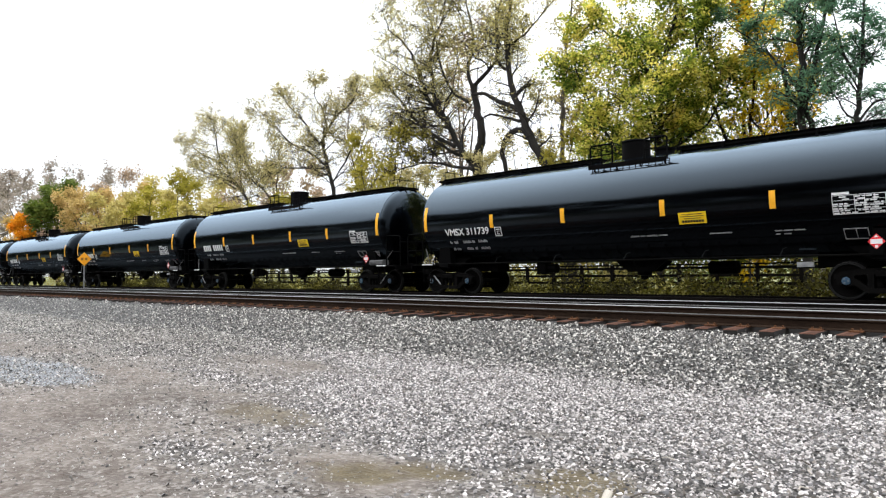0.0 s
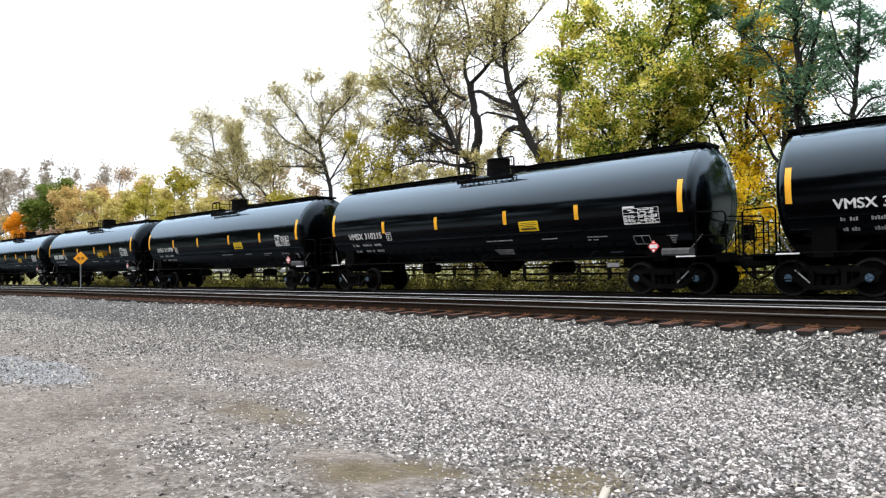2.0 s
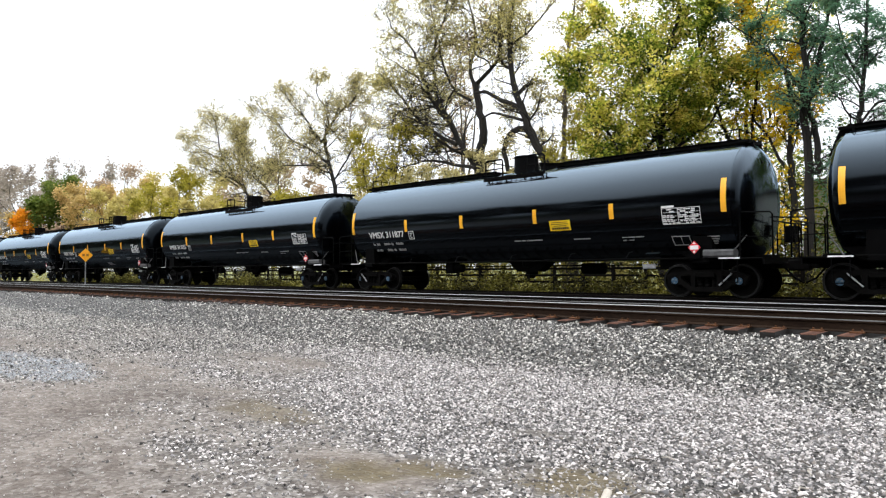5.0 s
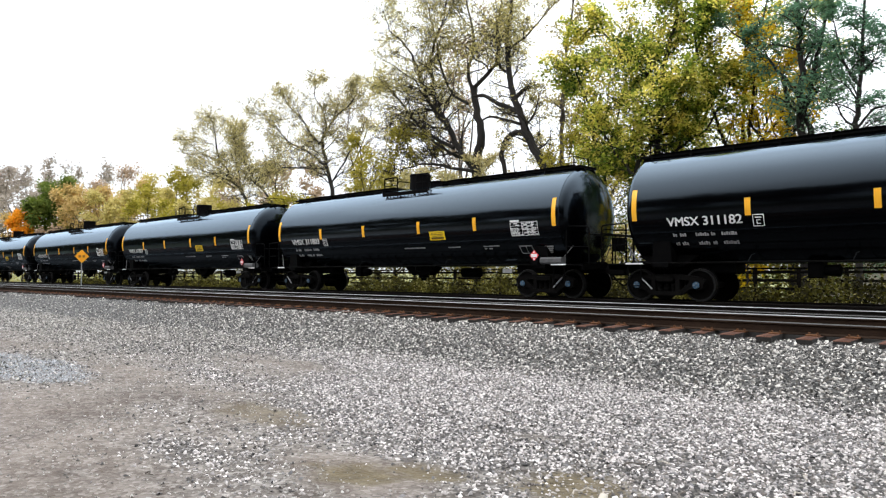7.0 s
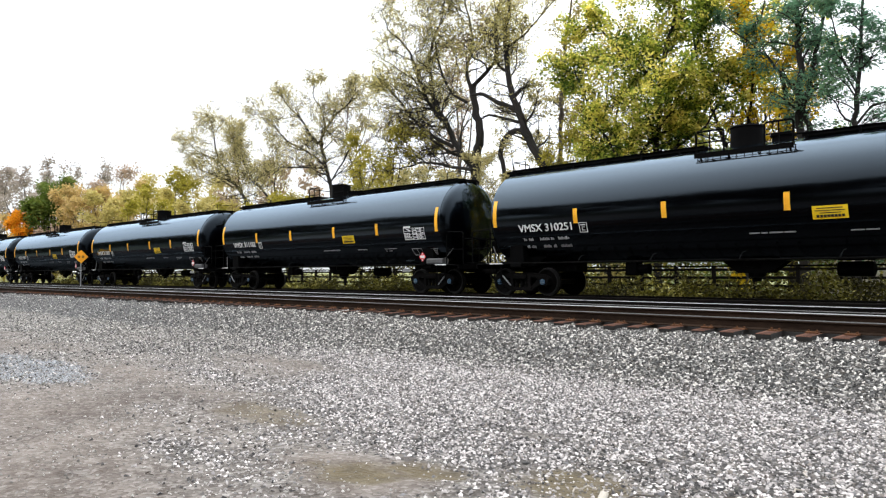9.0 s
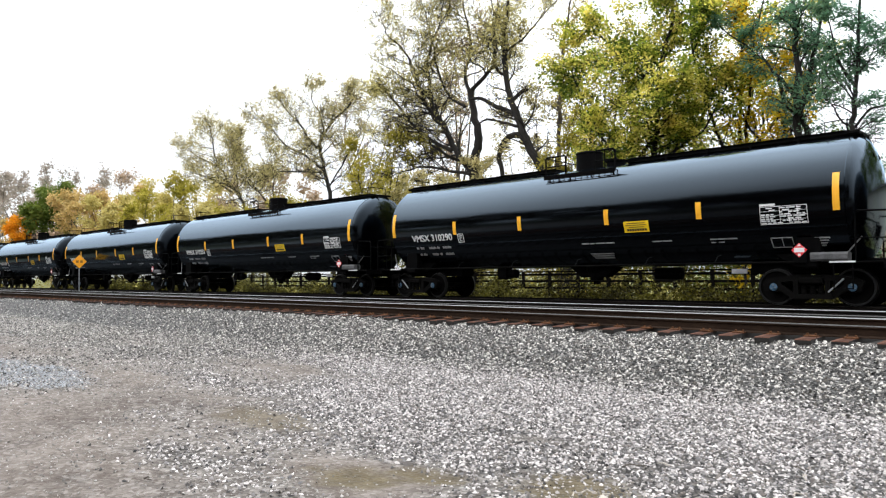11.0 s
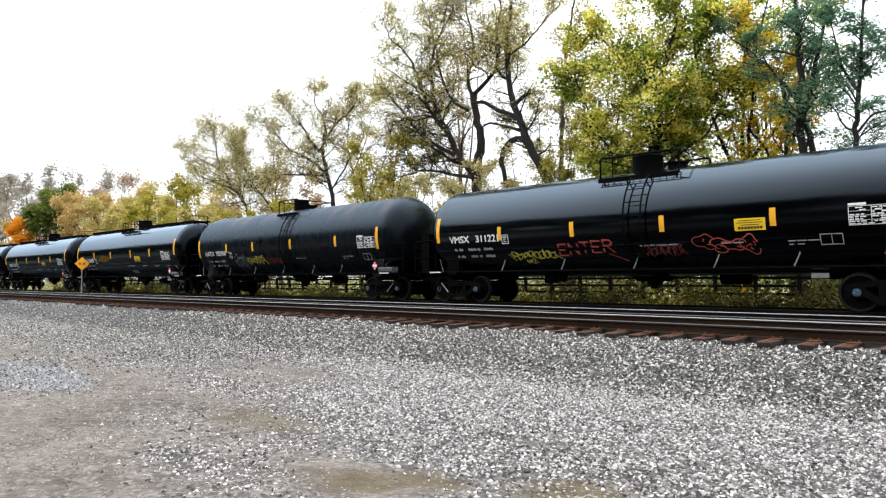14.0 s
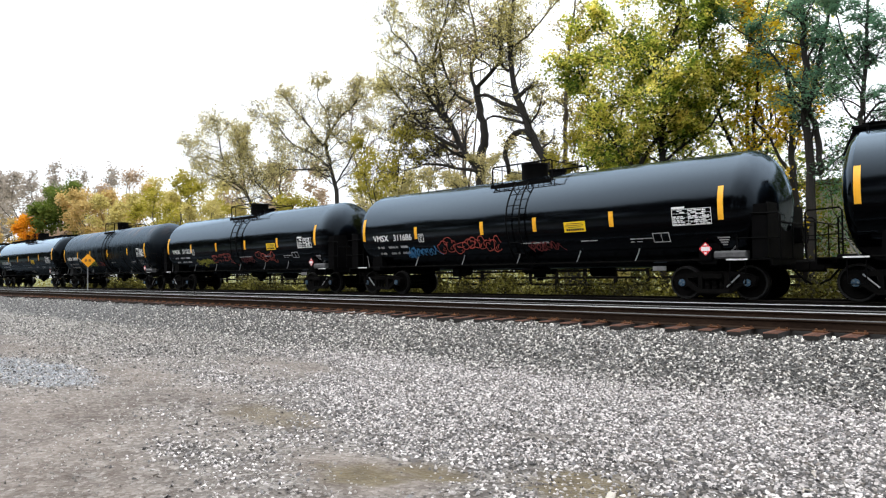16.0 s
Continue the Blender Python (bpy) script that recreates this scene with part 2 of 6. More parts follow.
L_WILLOW = foliage("willow_leaves", [(0.22, 0.18, 0.05), (0.45, 0.40, 0.14), (0.7, 0.62, 0.25), (0.84, 0.76, 0.38)], 0.7)
L_MAPLE = foliage("maple_leaves", [(0.06, 0.12, 0.02), (0.16, 0.25, 0.035), (0.38, 0.44, 0.06), (0.72, 0.66, 0.12), (0.93, 0.8, 0.2), (0.95, 0.78, 0.2)], 0.65)
# greener inner leaves, darkened further to stand in for shade in the crown
L_SHADEGREEN = foliage("inner_maple_leaves", [(0.03, 0.06, 0.01), (0.06, 0.11, 0.015), (0.12, 0.18, 0.02), (0.2, 0.25, 0.03)], 0.35)
L_YELLOW = foliage("yellowing_maple_leaves", [(0.2, 0.2, 0.03), (0.4, 0.36, 0.05), (0.65, 0.53, 0.09), (0.8, 0.62, 0.14)], 0.45)
L_LOCUST = foliage("locust_leaves", [(0.04, 0.11, 0.07), (0.09, 0.2, 0.12), (0.16, 0.3, 0.17), (0.32, 0.43, 0.22)], 0.6)
L_OLIVE = foliage("olive_leaves", [(0.21, 0.18, 0.06), (0.4, 0.35, 0.15), (0.6, 0.525, 0.25), (0.74, 0.65, 0.36)], 0.65)
L_MOSS = foliage("yellow_green_leaves", [(0.15, 0.14, 0.02), (0.29, 0.26, 0.03), (0.45, 0.39, 0.06), (0.6, 0.5, 0.12)], 0.4)
L_GOLD = foliage("golden_leaves", [(0.3, 0.22, 0.012), (0.58, 0.38, 0.012), (0.88, 0.64, 0.03), (0.95, 0.62, 0.03)], 0.65)
L_AMBER = foliage("amber_leaves", [(0.26, 0.19, 0.07), (0.46, 0.33, 0.12), (0.62, 0.46, 0.18), (0.66, 0.42, 0.26)], 0.4)
L_ORANGE = foliage("orange_leaves", [(0.55, 0.2, 0.01), (0.8, 0.34, 0.015), (0.85, 0.44, 0.03)], 0.45)
L_PALE = foliage("pale_yellow_leaves", [(0.25, 0.215, 0.07), (0.46, 0.39, 0.12), (0.6, 0.51, 0.19), (0.7, 0.59, 0.29)], 0.4)
L_TAN = foliage("tan_withered_leaves", [(0.27, 0.2, 0.13), (0.43, 0.32, 0.22), (0.58, 0.45, 0.32)], 0.35)
# distant haze is mixed into this leaf colour as grey
L_HAZE = foliage("grey_brown_leaves", [(0.25, 0.215, 0.18), (0.38, 0.33, 0.28), (0.5, 0.44, 0.38)], 0.35)
L_GREEN = foliage("deep_green_leaves", [(0.05, 0.085, 0.015), (0.11, 0.155, 0.025), (0.22, 0.25, 0.05)], 0.35)
L_BRUSH = foliage("thicket_leaves", [(0.04, 0.038, 0.008), (0.12, 0.105, 0.016), (0.27, 0.225, 0.03), (0.6, 0.46, 0.05)], 0.45)
# the dark tones hold the shade of train and trees on the weeds
L_WEED = foliage("weed_leaves", [(0.005, 0.0045, 0.0015), (0.014, 0.0125, 0.003), (0.045, 0.04, 0.007), (0.16, 0.145, 0.022), (0.8, 0.71, 0.24)], 0.45)
L_DARK = foliage("shade_leaves", [(0.012, 0.016, 0.008), (0.03, 0.035, 0.015), (0.05, 0.05, 0.02)], 0.1)


def ground_mat():
    m, n, l, b = material("gravel_and_dirt")
    v = coords(n, l)
    geo, sep = n.new("ShaderNodeNewGeometry"), n.new("ShaderNodeSeparateXYZ")
    l.new(geo.outputs["Position"], sep.inputs[0])

    def fade(lo, hi, axis="Y"):
        r = n.new("ShaderNodeMapRange")
        r.interpolation_type = "SMOOTHSTEP"
        r.inputs["From Min"].default_value, r.inputs["From Max"].default_value = lo, hi
        l.new(sep.outputs[axis], r.inputs["Value"])
        return r.outputs["Result"]

    cells = n.new("ShaderNodeTexVoronoi")
    cells.inputs["Scale"].default_value = 26.0
    l.new(v, cells.inputs["Vector"])
    tone = n.new("ShaderNodeSeparateColor")
    l.new(cells.outputs["Color"], tone.inputs[0])
    pebble = ramp(n, l, tone.outputs[0], [(0.0, (0.025, 0.025, 0.025)), (0.35, (0.09, 0.088, 0.086)), (0.65, (0.2, 0.191, 0.178)), (1.0, (0.63, 0.605, 0.57))])
    coarse = n.new("ShaderNodeTexVoronoi")
    coarse.inputs["Scale"].default_value = 9.0
    l.new(v, coarse.inputs["Vector"])
    tone2 = n.new("ShaderNodeSeparateColor")
    l.new(coarse.outputs["Color"], tone2.inputs[0])
    pebble = blend(n, l, 0.38, pebble, ramp(n, l, tone2.outputs[0], [(0.0, (0.03, 0.029, 0.027)), (0.5, (0.14, 0.134, 0.125)), (1.0, (0.52, 0.50, 0.47))]))
    cloud_tone = ramp(n, l, noise_tex(n, l, v, 0.6, 4), [(0.3, (0.72, 0.71, 0.69)), (0.7, (1.1, 1.1, 1.1))])
    gravel = blend(n, l, 1.0, pebble, cloud_tone, "MULTIPLY")
    earth = ramp(n, l, noise_tex(n, l, v, 1.3, 9, 0.72), [(0.28, (0.045, 0.032, 0.023)), (0.43, (0.10, 0.079, 0.063)), (0.57, (0.145, 0.122, 0.103)), (0.75, (0.215, 0.193, 0.17))])
    stain = ramp(n, l, noise_tex(n, l, v, 0.45, 7, 0.66), [(0.36, (0.62, 0.52, 0.44)), (0.5, (1.03, 0.97, 0.935)), (0.66, (1.24, 1.2, 1.18))])
    earth = blend(n, l, 1.0, earth, stain, "MULTIPLY")
    earth = blend(n, l, 0.28, blend(n, l, 1.0, earth, (0.93, 0.91, 0.89), "MULTIPLY"), pebble)
    att = n.new("ShaderNodeAttribute")
    att.attribute_name = "dirt"
    cover, mud = n.new("ShaderNodeAttribute"), n.new("ShaderNodeAttribute")
    cover.attribute_name, mud.attribute_name = "cover", "mud"
    # fines under the loose stones, darkened further for shade in the gaps
    shaded_fines = blend(n, l, 1.0, gravel, (0.27, 0.257, 0.243), "MULTIPLY")
    lot = blend(n, l, att.outputs["Fac"], blend(n, l, cover.outputs["Fac"], gravel, shaded_fines), earth)
    lot = blend(n, l, mud.outputs["Fac"], lot, ramp(n, l, noise_tex(n, l, v, 5.0, 5), [(0.3, (0.05, 0.037, 0.016)), (0.7, (0.135, 0.105, 0.055))]))
    # near-black track bed: shade under train and rails is put into the colour
    shaded_bed = ramp(n, l, tone.outputs[0], [(0.0, (0.005, 0.004, 0.0035)), (0.6, (0.014, 0.012, 0.010)), (1.0, (0.05, 0.045, 0.04))])
    # dark ground added mostly out of view, to darken what the tanks mirror
    unseen_dark = ramp(n, l, noise_tex(n, l, v, 0.8, 6), [(0.3, (0.015, 0.014, 0.006)), (0.55, (0.035, 0.036, 0.012)), (0.75, (0.07, 0.066, 0.025))])
    lot = blend(n, l, fade(-44, -60, "X"), lot, unseen_dark)
    lot = blend(n, l, fade(-3, -7), lot, unseen_dark)
    # the shoulder's ground is darkened likewise, for shade between ballast stones
    low = blend(n, l, fade(8.8, 9.6), lot, ramp(n, l, tone.outputs[0], [(0.0, (0.010, 0.010, 0.010)), (0.4, (0.03, 0.029, 0.027)), (0.7, (0.075, 0.073, 0.069)), (1.0, (0.26, 0.253, 0.242))]))
    foot = ramp(n, l, tone.outputs[0], [(0.0, (0.014, 0.009, 0.007)), (0.6, (0.06, 0.036, 0.026)), (1.0, (0.22, 0.15, 0.115))])
    low = blend(n, l, fade(11.6, 11.8), low, foot)
    track = blend(n, l, fade(12.2, 12.7), low, shaded_bed)
    grass = ramp(n, l, noise_tex(n, l, v, 1.1, 6), [(0.3, (0.09, 0.085, 0.03)), (0.55, (0.19, 0.20, 0.07)), (0.75, (0.30, 0.29, 0.12))])
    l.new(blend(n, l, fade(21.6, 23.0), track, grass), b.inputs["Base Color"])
    b.inputs["Roughness"].default_value = 0.95
    relief(n, l, b, cells.outputs["Distance"], 0.7, 0.03)
    return m


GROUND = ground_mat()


# ---- mesh helpers ----
class Shape:
    """Collects simple solids into one mesh, with a material slot for each face."""

    def __init__(self):
        self.v, self.f, self.s = [], [], []

    def add(self, verts, faces, slot=0):
        k = len(self.v)
        self.v += [tuple(p) for p in verts]
        self.f += [tuple(i + k for i in q) for q in faces]
        self.s += [slot] * len(faces)
        return self

    def box(self, x0, x1, y0, y1, z0, z1, c=0.0, slot=0):
        """A box with its long upright and top edges cut by c."""
        if c <= 0:
            p = [(x, y, z) for x in (x0, x1) for y in (y0, y1) for z in (z0, z1)]
            return self.add(p, [(0, 1, 3, 2), (4, 6, 7, 5), (0, 4, 5, 1), (2, 3, 7, 6), (1, 5, 7, 3), (0, 2, 6, 4)], slot)
        ring = [(y0, z0 + c), (y0 + c, z0), (y1 - c, z0), (y1, z0 + c), (y1, z1 - c), (y1 - c, z1), (y0 + c, z1), (y0, z1 - c)]
        p = [(x, y, z) for x in (x0, x1) for y, z in ring]
        f = [(i, (i + 1) % 8, (i + 1) % 8 + 8, i + 8) for i in range(8)]
        return self.add(p, f + [tuple(range(7, -1, -1)), tuple(range(8, 16))], slot)

    def tube(self, pts, r, sides=6, slot=0, r_end=None):
        pts = [Vector(p) for p in pts]
        k, rings, prev = len(pts), [], None
        for i, p in enumerate(pts):
            d = (pts[min(i + 1, k - 1)] - pts[max(i - 1, 0)]).normalized()
            if prev is None:
                prev = d.orthogonal().normalized()
            a = (prev - d * prev.dot(d)).normalized()
            prev, b = a, d.cross(a)
            rr = r if r_end is None else r + (r_end - r) * i / max(1, k - 1)
            rings += [p + (a * math.cos(t) + b * math.sin(t)) * rr for t in [2 * math.pi * j / sides for j in range(sides)]]
        f = [(i * sides + j, i * sides + (j + 1) % sides, (i + 1) * sides + (j + 1) % sides, (i + 1) * sides + j)
             for i in range(k - 1) for j in range(sides)]
        f += [tuple(range(sides - 1, -1, -1)), tuple(range((k - 1) * sides, k * sides))]
        return self.add(rings, f, slot)

    def lathe(self, prof, sides=24, axis="x", at=(0, 0, 0), slot=0, slots=None):
        """prof: (along, radius) pairs, turned round an axis."""
        v, f = [], []
        for s, r in prof:
            for j in range(sides):
                t = 2 * math.pi * j / sides
                a, b = r * math.cos(t), r * math.sin(t)
                q = {"x": (s, a, b), "y": (b, s, a), "z": (a, b, s)}[axis]
                v.append((q[0] + at[0], q[1] + at[1], q[2] + at[2]))
        k = len(self.v)
        self.v += v
        for i in range(len(prof) - 1):
            for j in range(sides):
                self.f.append(tuple(k + q for q in (i * sides + j, i * sides + (j + 1) % sides, (i + 1) * sides + (j + 1) % sides, (i + 1) * sides + j)))
                self.s.append(slots[i] if slots else slot)
        for ring in (0, len(prof) - 1):
            if prof[ring][1] > 1e-4:
                self.f.append(tuple(k + ring * sides + j for j in range(sides)))
                self.s.append(slots[0] if slots else slot)
        return self

    def plate(self, outline, y0, y1, slot=0):
        """An outline in x and z, given thickness along y."""
        k = len(outline)
        p = [(x, y0, z) for x, z in outline] + [(x, y1, z) for x, z in outline]
        f = [(i, (i + 1) % k, (i + 1) % k + k, i + k) for i in range(k)]
        return self.add(p, f + [tuple(range(k - 1, -1, -1)), tuple(range(k, 2 * k))], slot)

    def mesh(self, name, mats, smooth=False):
        me = bpy.data.meshes.new(name)
        me.from_pydata(self.v, [], self.f)
        for m in (mats if isinstance(mats, (list, tuple)) else [mats]):
            me.materials.append(m)
        me.polygons.foreach_set("material_index", self.s)
        bm = bmesh.new()
        bm.from_mesh(me)
        bmesh.ops.recalc_face_normals(bm, faces=bm.faces)
        bm.to_mesh(me)
        bm.free()
        if smooth:
            me.polygons.foreach_set("use_smooth", [True] * len(me.polygons))
            me.set_sharp_from_angle(angle=radians(35))
        me.update()
        return me


def part(name, shape, mats, parent, label="", smooth=False):
    me = shape.mesh(name, mats, smooth) if isinstance(shape, Shape) else shape
    ob = new(name, me)
    ob.parent = parent
    return tagged(ob, label)


def thing(name, label, category, group="", kind="", at=(0, 0, 0)):
    ob = new(name)
    ob.location = at
    return tagged(ob, label, category, group, kind)


def soup(name, verts, faces, mats, per=4):
    """One mesh out of many alike small faces, from arrays."""
    me = bpy.data.meshes.new(name)
    nf = len(faces)
    me.vertices.add(len(verts))
    me.vertices.foreach_set("co", np.asarray(verts, np.float32).ravel())
    me.loops.add(nf * per)
    me.loops.foreach_set("vertex_index", np.asarray(faces, np.int32).ravel())
    me.polygons.add(nf)
    me.polygons.foreach_set("loop_start", np.arange(0, nf * per, per, dtype=np.int32))
    me.update(calc_edges=True)
    me.validate()
    me.materials.append(mats)
    return me


# ---- the lie of the land ----
Y_TRAIN, Y_MID, Y_NEAR = 19.70, 15.85, 12.85


def step(a, b, x):
    t = np.clip((x - a) / (b - a), 0, 1)
    return t * t * (3 - 2 * t)


def ripple(x, y, f, ph=0.0):
    return np.sin(x * f + 1.7 * np.sin(y * f * 0.7 + ph) + ph) * np.cos(y * f * 1.13 + 1.3 * np.sin(x * f * 0.6 + 2 * ph))


def land(x, y):
    z = -0.80 + 0.025 * ripple(x, y, 0.9, 1.0) + 0.012 * ripple(x, y, 2.7, 2.0)
    edge = 0.12 * ripple(x, y * 0, 1.3, 0.5)
    z = z + 0.468 * step(8.9 + edge, 11.3 + edge * 0.5, y) + 0.072 * step(11.25, 11.6, y) - 0.04 * step(12.0, 12.5, y)
    z = z - 0.45 * step(21.3, 23.6, y)
    z = z + 0.6 * step(26, 60, y) + 0.6 * step(-6, -30, y)
    for cx, cy, rx, ry in PUDDLES:
        z = z - 0.035 * np.exp(-(((x - cx) / rx) ** 2 + ((y - cy) / ry) ** 2))
    return z


PUDDLES = [(-4.42, 3.58, 0.40, 0.24), (-4.02, 4.05, 0.26, 0.17), (-3.0, 4.53, 0.42, 0.32)]


def dirt(x, y):
    rim = np.minimum(3.4 + 0.45 * (-4.4 - x), 5.6) - 2.6 * step(-4.2, -2.6, x)
    d = step(-1.5, 1.5, rim - y + 0.8 * ripple(x, y, 0.8, 0.3) + 0.45 * ripple(x, y, 2.3, 1.1))
    d = np.maximum(d, 0.75 * step(0.35, 0.8, ripple(x, y, 0.55, 4.0)) * step(9.0, 7.0, y) * step(-3.5, -8.0, x))
    for cx, cy, rx, ry, a in [(-13.4, 3.7, 2.0, 0.9, -0.9), (-6.1, 3.0, 0.8, 0.35, -0.8), (-7.0, 4.4, 0.8, 0.35, 0.8), (-9.5, 7.2, 2.0, 0.35, 0.5),
                              (-11.7, 4.7, 1.8, 0.5, 0.5), (-4.05, 5.55, 0.3, 0.12, 0.8), (-4.2, 3.7, 1.0, 0.5, 0.9), (-3.0, 4.5, 0.5, 0.4, 0.7)]:
        d = d + a * np.exp(-(((x - cx) / rx) ** 2 + ((y - cy) / ry) ** 2))
    return np.clip(d, 0, 1)


def in_view(x, y):
    """Where loose stone lies thick: the side of the lot before the camera, thinning out gradually."""
    return step(0.9, 2.6, y) * step(-4.5 * y - 8, -4.5 * y - 2, x) * step(0.24 * y + 3.5, 0.24 * y + 0.5, x)


def make_ground():
    xs = np.unique(np.round(np.concatenate([np.linspace(-2500, -300, 12), np.linspace(-300, -60, 25), np.linspace(-60, -26, 52),
                                            np.linspace(-26, -9, 110), np.linspace(-9, 4, 110), np.linspace(4, 60, 45), np.linspace(60, 300, 20), np.linspace(300, 2500, 12)]), 3))
    ys = np.unique(np.round(np.concatenate([np.linspace(-2500, -60, 14), np.linspace(-60, 0, 30), np.linspace(0, 6, 60), np.linspace(6, 12, 50),
                                            np.linspace(12, 30, 60), np.linspace(30, 120, 30), np.linspace(120, 2500, 16)]), 3))
    gx, gy = np.meshgrid(xs, ys)
    gz = land(gx, gy)
    nx, ny = len(xs), len(ys)
    idx = np.arange(nx * ny).reshape(ny, nx)
    quads = np.stack([idx[:-1, :-1], idx[:-1, 1:], idx[1:, 1:], idx[1:, :-1]], -1).reshape(-1, 4)
    me = soup("ground", np.stack([gx, gy, gz], -1).reshape(-1, 3), quads, GROUND)
    me.polygons.foreach_set("use_smooth", [True] * len(me.polygons))
    att = me.attributes.new("dirt", "FLOAT", "POINT")
    att.data.foreach_set("value", dirt(gx, gy).astype(np.float32).ravel())
    # mask of the gap darkening: where loose stones lie
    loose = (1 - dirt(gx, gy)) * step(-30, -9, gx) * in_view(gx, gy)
    wet = np.zeros_like(gx)
    for cx, cy, rx, ry in PUDDLES:
        ax, ay = (gx - cx) / rx, (gy - cy) / ry
        wet = np.maximum(wet, 0.9 * step(1.45, 0.75, np.hypot(ax, ay) + 0.3 * ripple(gx, gy, 6.0, cx) + 0.25 * ripple(gx, gy, 14.0, cy)))
    wet = np.maximum(wet, 0.6 * step(1.3, 0.6, np.hypot((gx + 7.0) / 0.8, (gy - 4.4) / 0.35) + 0.3 * ripple(gx, gy, 5.0, 1.0)))
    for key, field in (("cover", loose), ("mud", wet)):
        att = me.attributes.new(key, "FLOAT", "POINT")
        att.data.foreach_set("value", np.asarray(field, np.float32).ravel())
    tagged(new("ground", me), "grey gravel lot with brown dirt, ballast and grass", "ground", kind="structure")


make_ground()


def stones(name, count, x0, x1, y0, y1, lo, hi, mat, label, keep, seed):
    """Crushed stone strewn on the land: eight-faced angular pieces."""
    rng = np.random.default_rng(seed)
    x, y = rng.uniform(x0, x1, count * 2), rng.uniform(y0, y1, count * 2)
    ok = rng.random(count * 2) < keep(x, y)
    x, y = x[ok][:count], y[ok][:count]
    n = len(x)
    size = lo + (hi - lo) * rng.random(n) ** 1.8
    base = np.array([(1, 0, 0), (-1, 0, 0), (0, 1, 0), (0, -1, 0), (0, 0, 1), (0, 0, -1)], float)
    p = base[None] * (0.75 + 0.5 * rng.random((n, 6, 1))) + rng.normal(0, 0.17, (n, 6, 3))
    p *= np.stack([1.0 + 0.35 * rng.random(n), 0.7 + 0.35 * rng.random(n), 0.5 + 0.35 * rng.random(n)], -1)[:, None]
    q = rng.normal(size=(n, 4))
    q /= np.linalg.norm(q, axis=1)[:, None]
    w, a, b, c = q.T
    rot = np.stack([1 - 2 * (b * b + c * c), 2 * (a * b - c * w), 2 * (a * c + b * w), 2 * (a * b + c * w), 1 - 2 * (a * a + c * c), 2 * (b * c - a * w),
                    2 * (a * c - b * w), 2 * (b * c + a * w), 1 - 2 * (a * a + b * b)], -1).reshape(n, 3, 3)
    p = np.einsum("nij,nkj->nki", rot, p) * size[:, None, None] * 0.5
    p[..., 0] += x[:, None]
    p[..., 1] += y[:, None]
    p[..., 2] += (land(x, y) + size * 0.12)[:, None]
    tri = np.array([(0, 2, 4), (2, 1, 4), (1, 3, 4), (3, 0, 4), (2, 0, 5), (1, 2, 5), (3, 1, 5), (0, 3, 5)])
    # the faces that lie in the ground are left out
    fall = np.cross(p[:, tri[:, 1]] - p[:, tri[:, 0]], p[:, tri[:, 2]] - p[:, tri[:, 0]])
    fall = fall[..., 2] / (np.linalg.norm(fall, axis=2) + 1e-12)
    top = np.sort(np.argsort(fall, axis=1)[:, 3:], axis=1)
    faces = (tri[top] + 6 * np.arange(n)[:, None, None]).reshape(-1, 3)
    tagged(new(name, soup(name, p.reshape(-1, 3), faces, mat, 3)), label, "gravel", kind="stuff")


def packed(name, count, x0, x1, y0, y1, lo, hi, mat, label, keep, seed):
    """Stones bedded side by side: low four-sided chips, flat side down."""
    rng = np.random.default_rng(seed)
    x, y = rng.uniform(x0, x1, count * 3), rng.uniform(y0, y1, count * 3)
    ok = rng.random(count * 3) < keep(x, y)
    x, y = x[ok][:count], y[ok][:count]
    n = len(x)
    size = (lo + (hi - lo) * rng.random(n) ** 1.6) * 0.5
    turn = rng.uniform(0, 6.283, n)[:, None] + np.array([0.0, 1.57, 3.14, 4.71]) + rng.normal(0, 0.22, (n, 4))
    out = size[:, None] * np.array([1.3, 0.85, 1.3, 0.85]) * rng.uniform(0.75, 1.25, (n, 4))
    tip = rng.normal(0, 0.3, (n, 2)) * size[:, None]
    z = land(x, y)
    p = np.zeros((n, 5, 3))
    p[:, :4, 0], p[:, :4, 1] = x[:, None] + out * np.cos(turn), y[:, None] + out * np.sin(turn)
    p[:, :4, 2] = (z - size * 0.25)[:, None] + size[:, None] * rng.uniform(-0.1, 0.45, (n, 4))
    p[:, 4, 0], p[:, 4, 1], p[:, 4, 2] = x + tip[:, 0], y + tip[:, 1], z + size * rng.uniform(0.35, 0.95, n)
    tri = np.array([(0, 1, 4), (1, 2, 4), (2, 3, 4), (3, 0, 4)])
    faces = (tri[None] + 5 * np.arange(n)[:, None, None]).reshape(-1, 3)
    tagged(new(name, soup(name, p.reshape(-1, 3), faces, mat, 3)), label, "gravel", kind="stuff")


packed("bedded_gravel", 94000, -14.5, 5.5, 2.2, 9.4, 0.022, 0.052, STONES, "light grey crushed stone bedded in the lot",
       lambda x, y: in_view(x, y) * (1 - dirt(x, y)) ** 2 * step(-14.5, -9, x), 13)
packed("bedded_ballast", 36000, -24, 6.0, 8.6, 11.6, 0.03, 0.066, BALLAST, "dark grey ballast bedded in the shoulder",
       lambda x, y: in_view(x, y) * step(8.6, 9.6, y) * (0.1 + 0.9 * step(-24, -8, x)), 14)
stones("lot_gravel", 42000, -22, 6.0, 1.0, 9.4, 0.016, 0.05, STONES, "loose light grey crushed stone on the lot",
       lambda x, y: in_view(x, y) * (1 - 0.985 * dirt(x, y)) * step(-28, -7, x), 3)
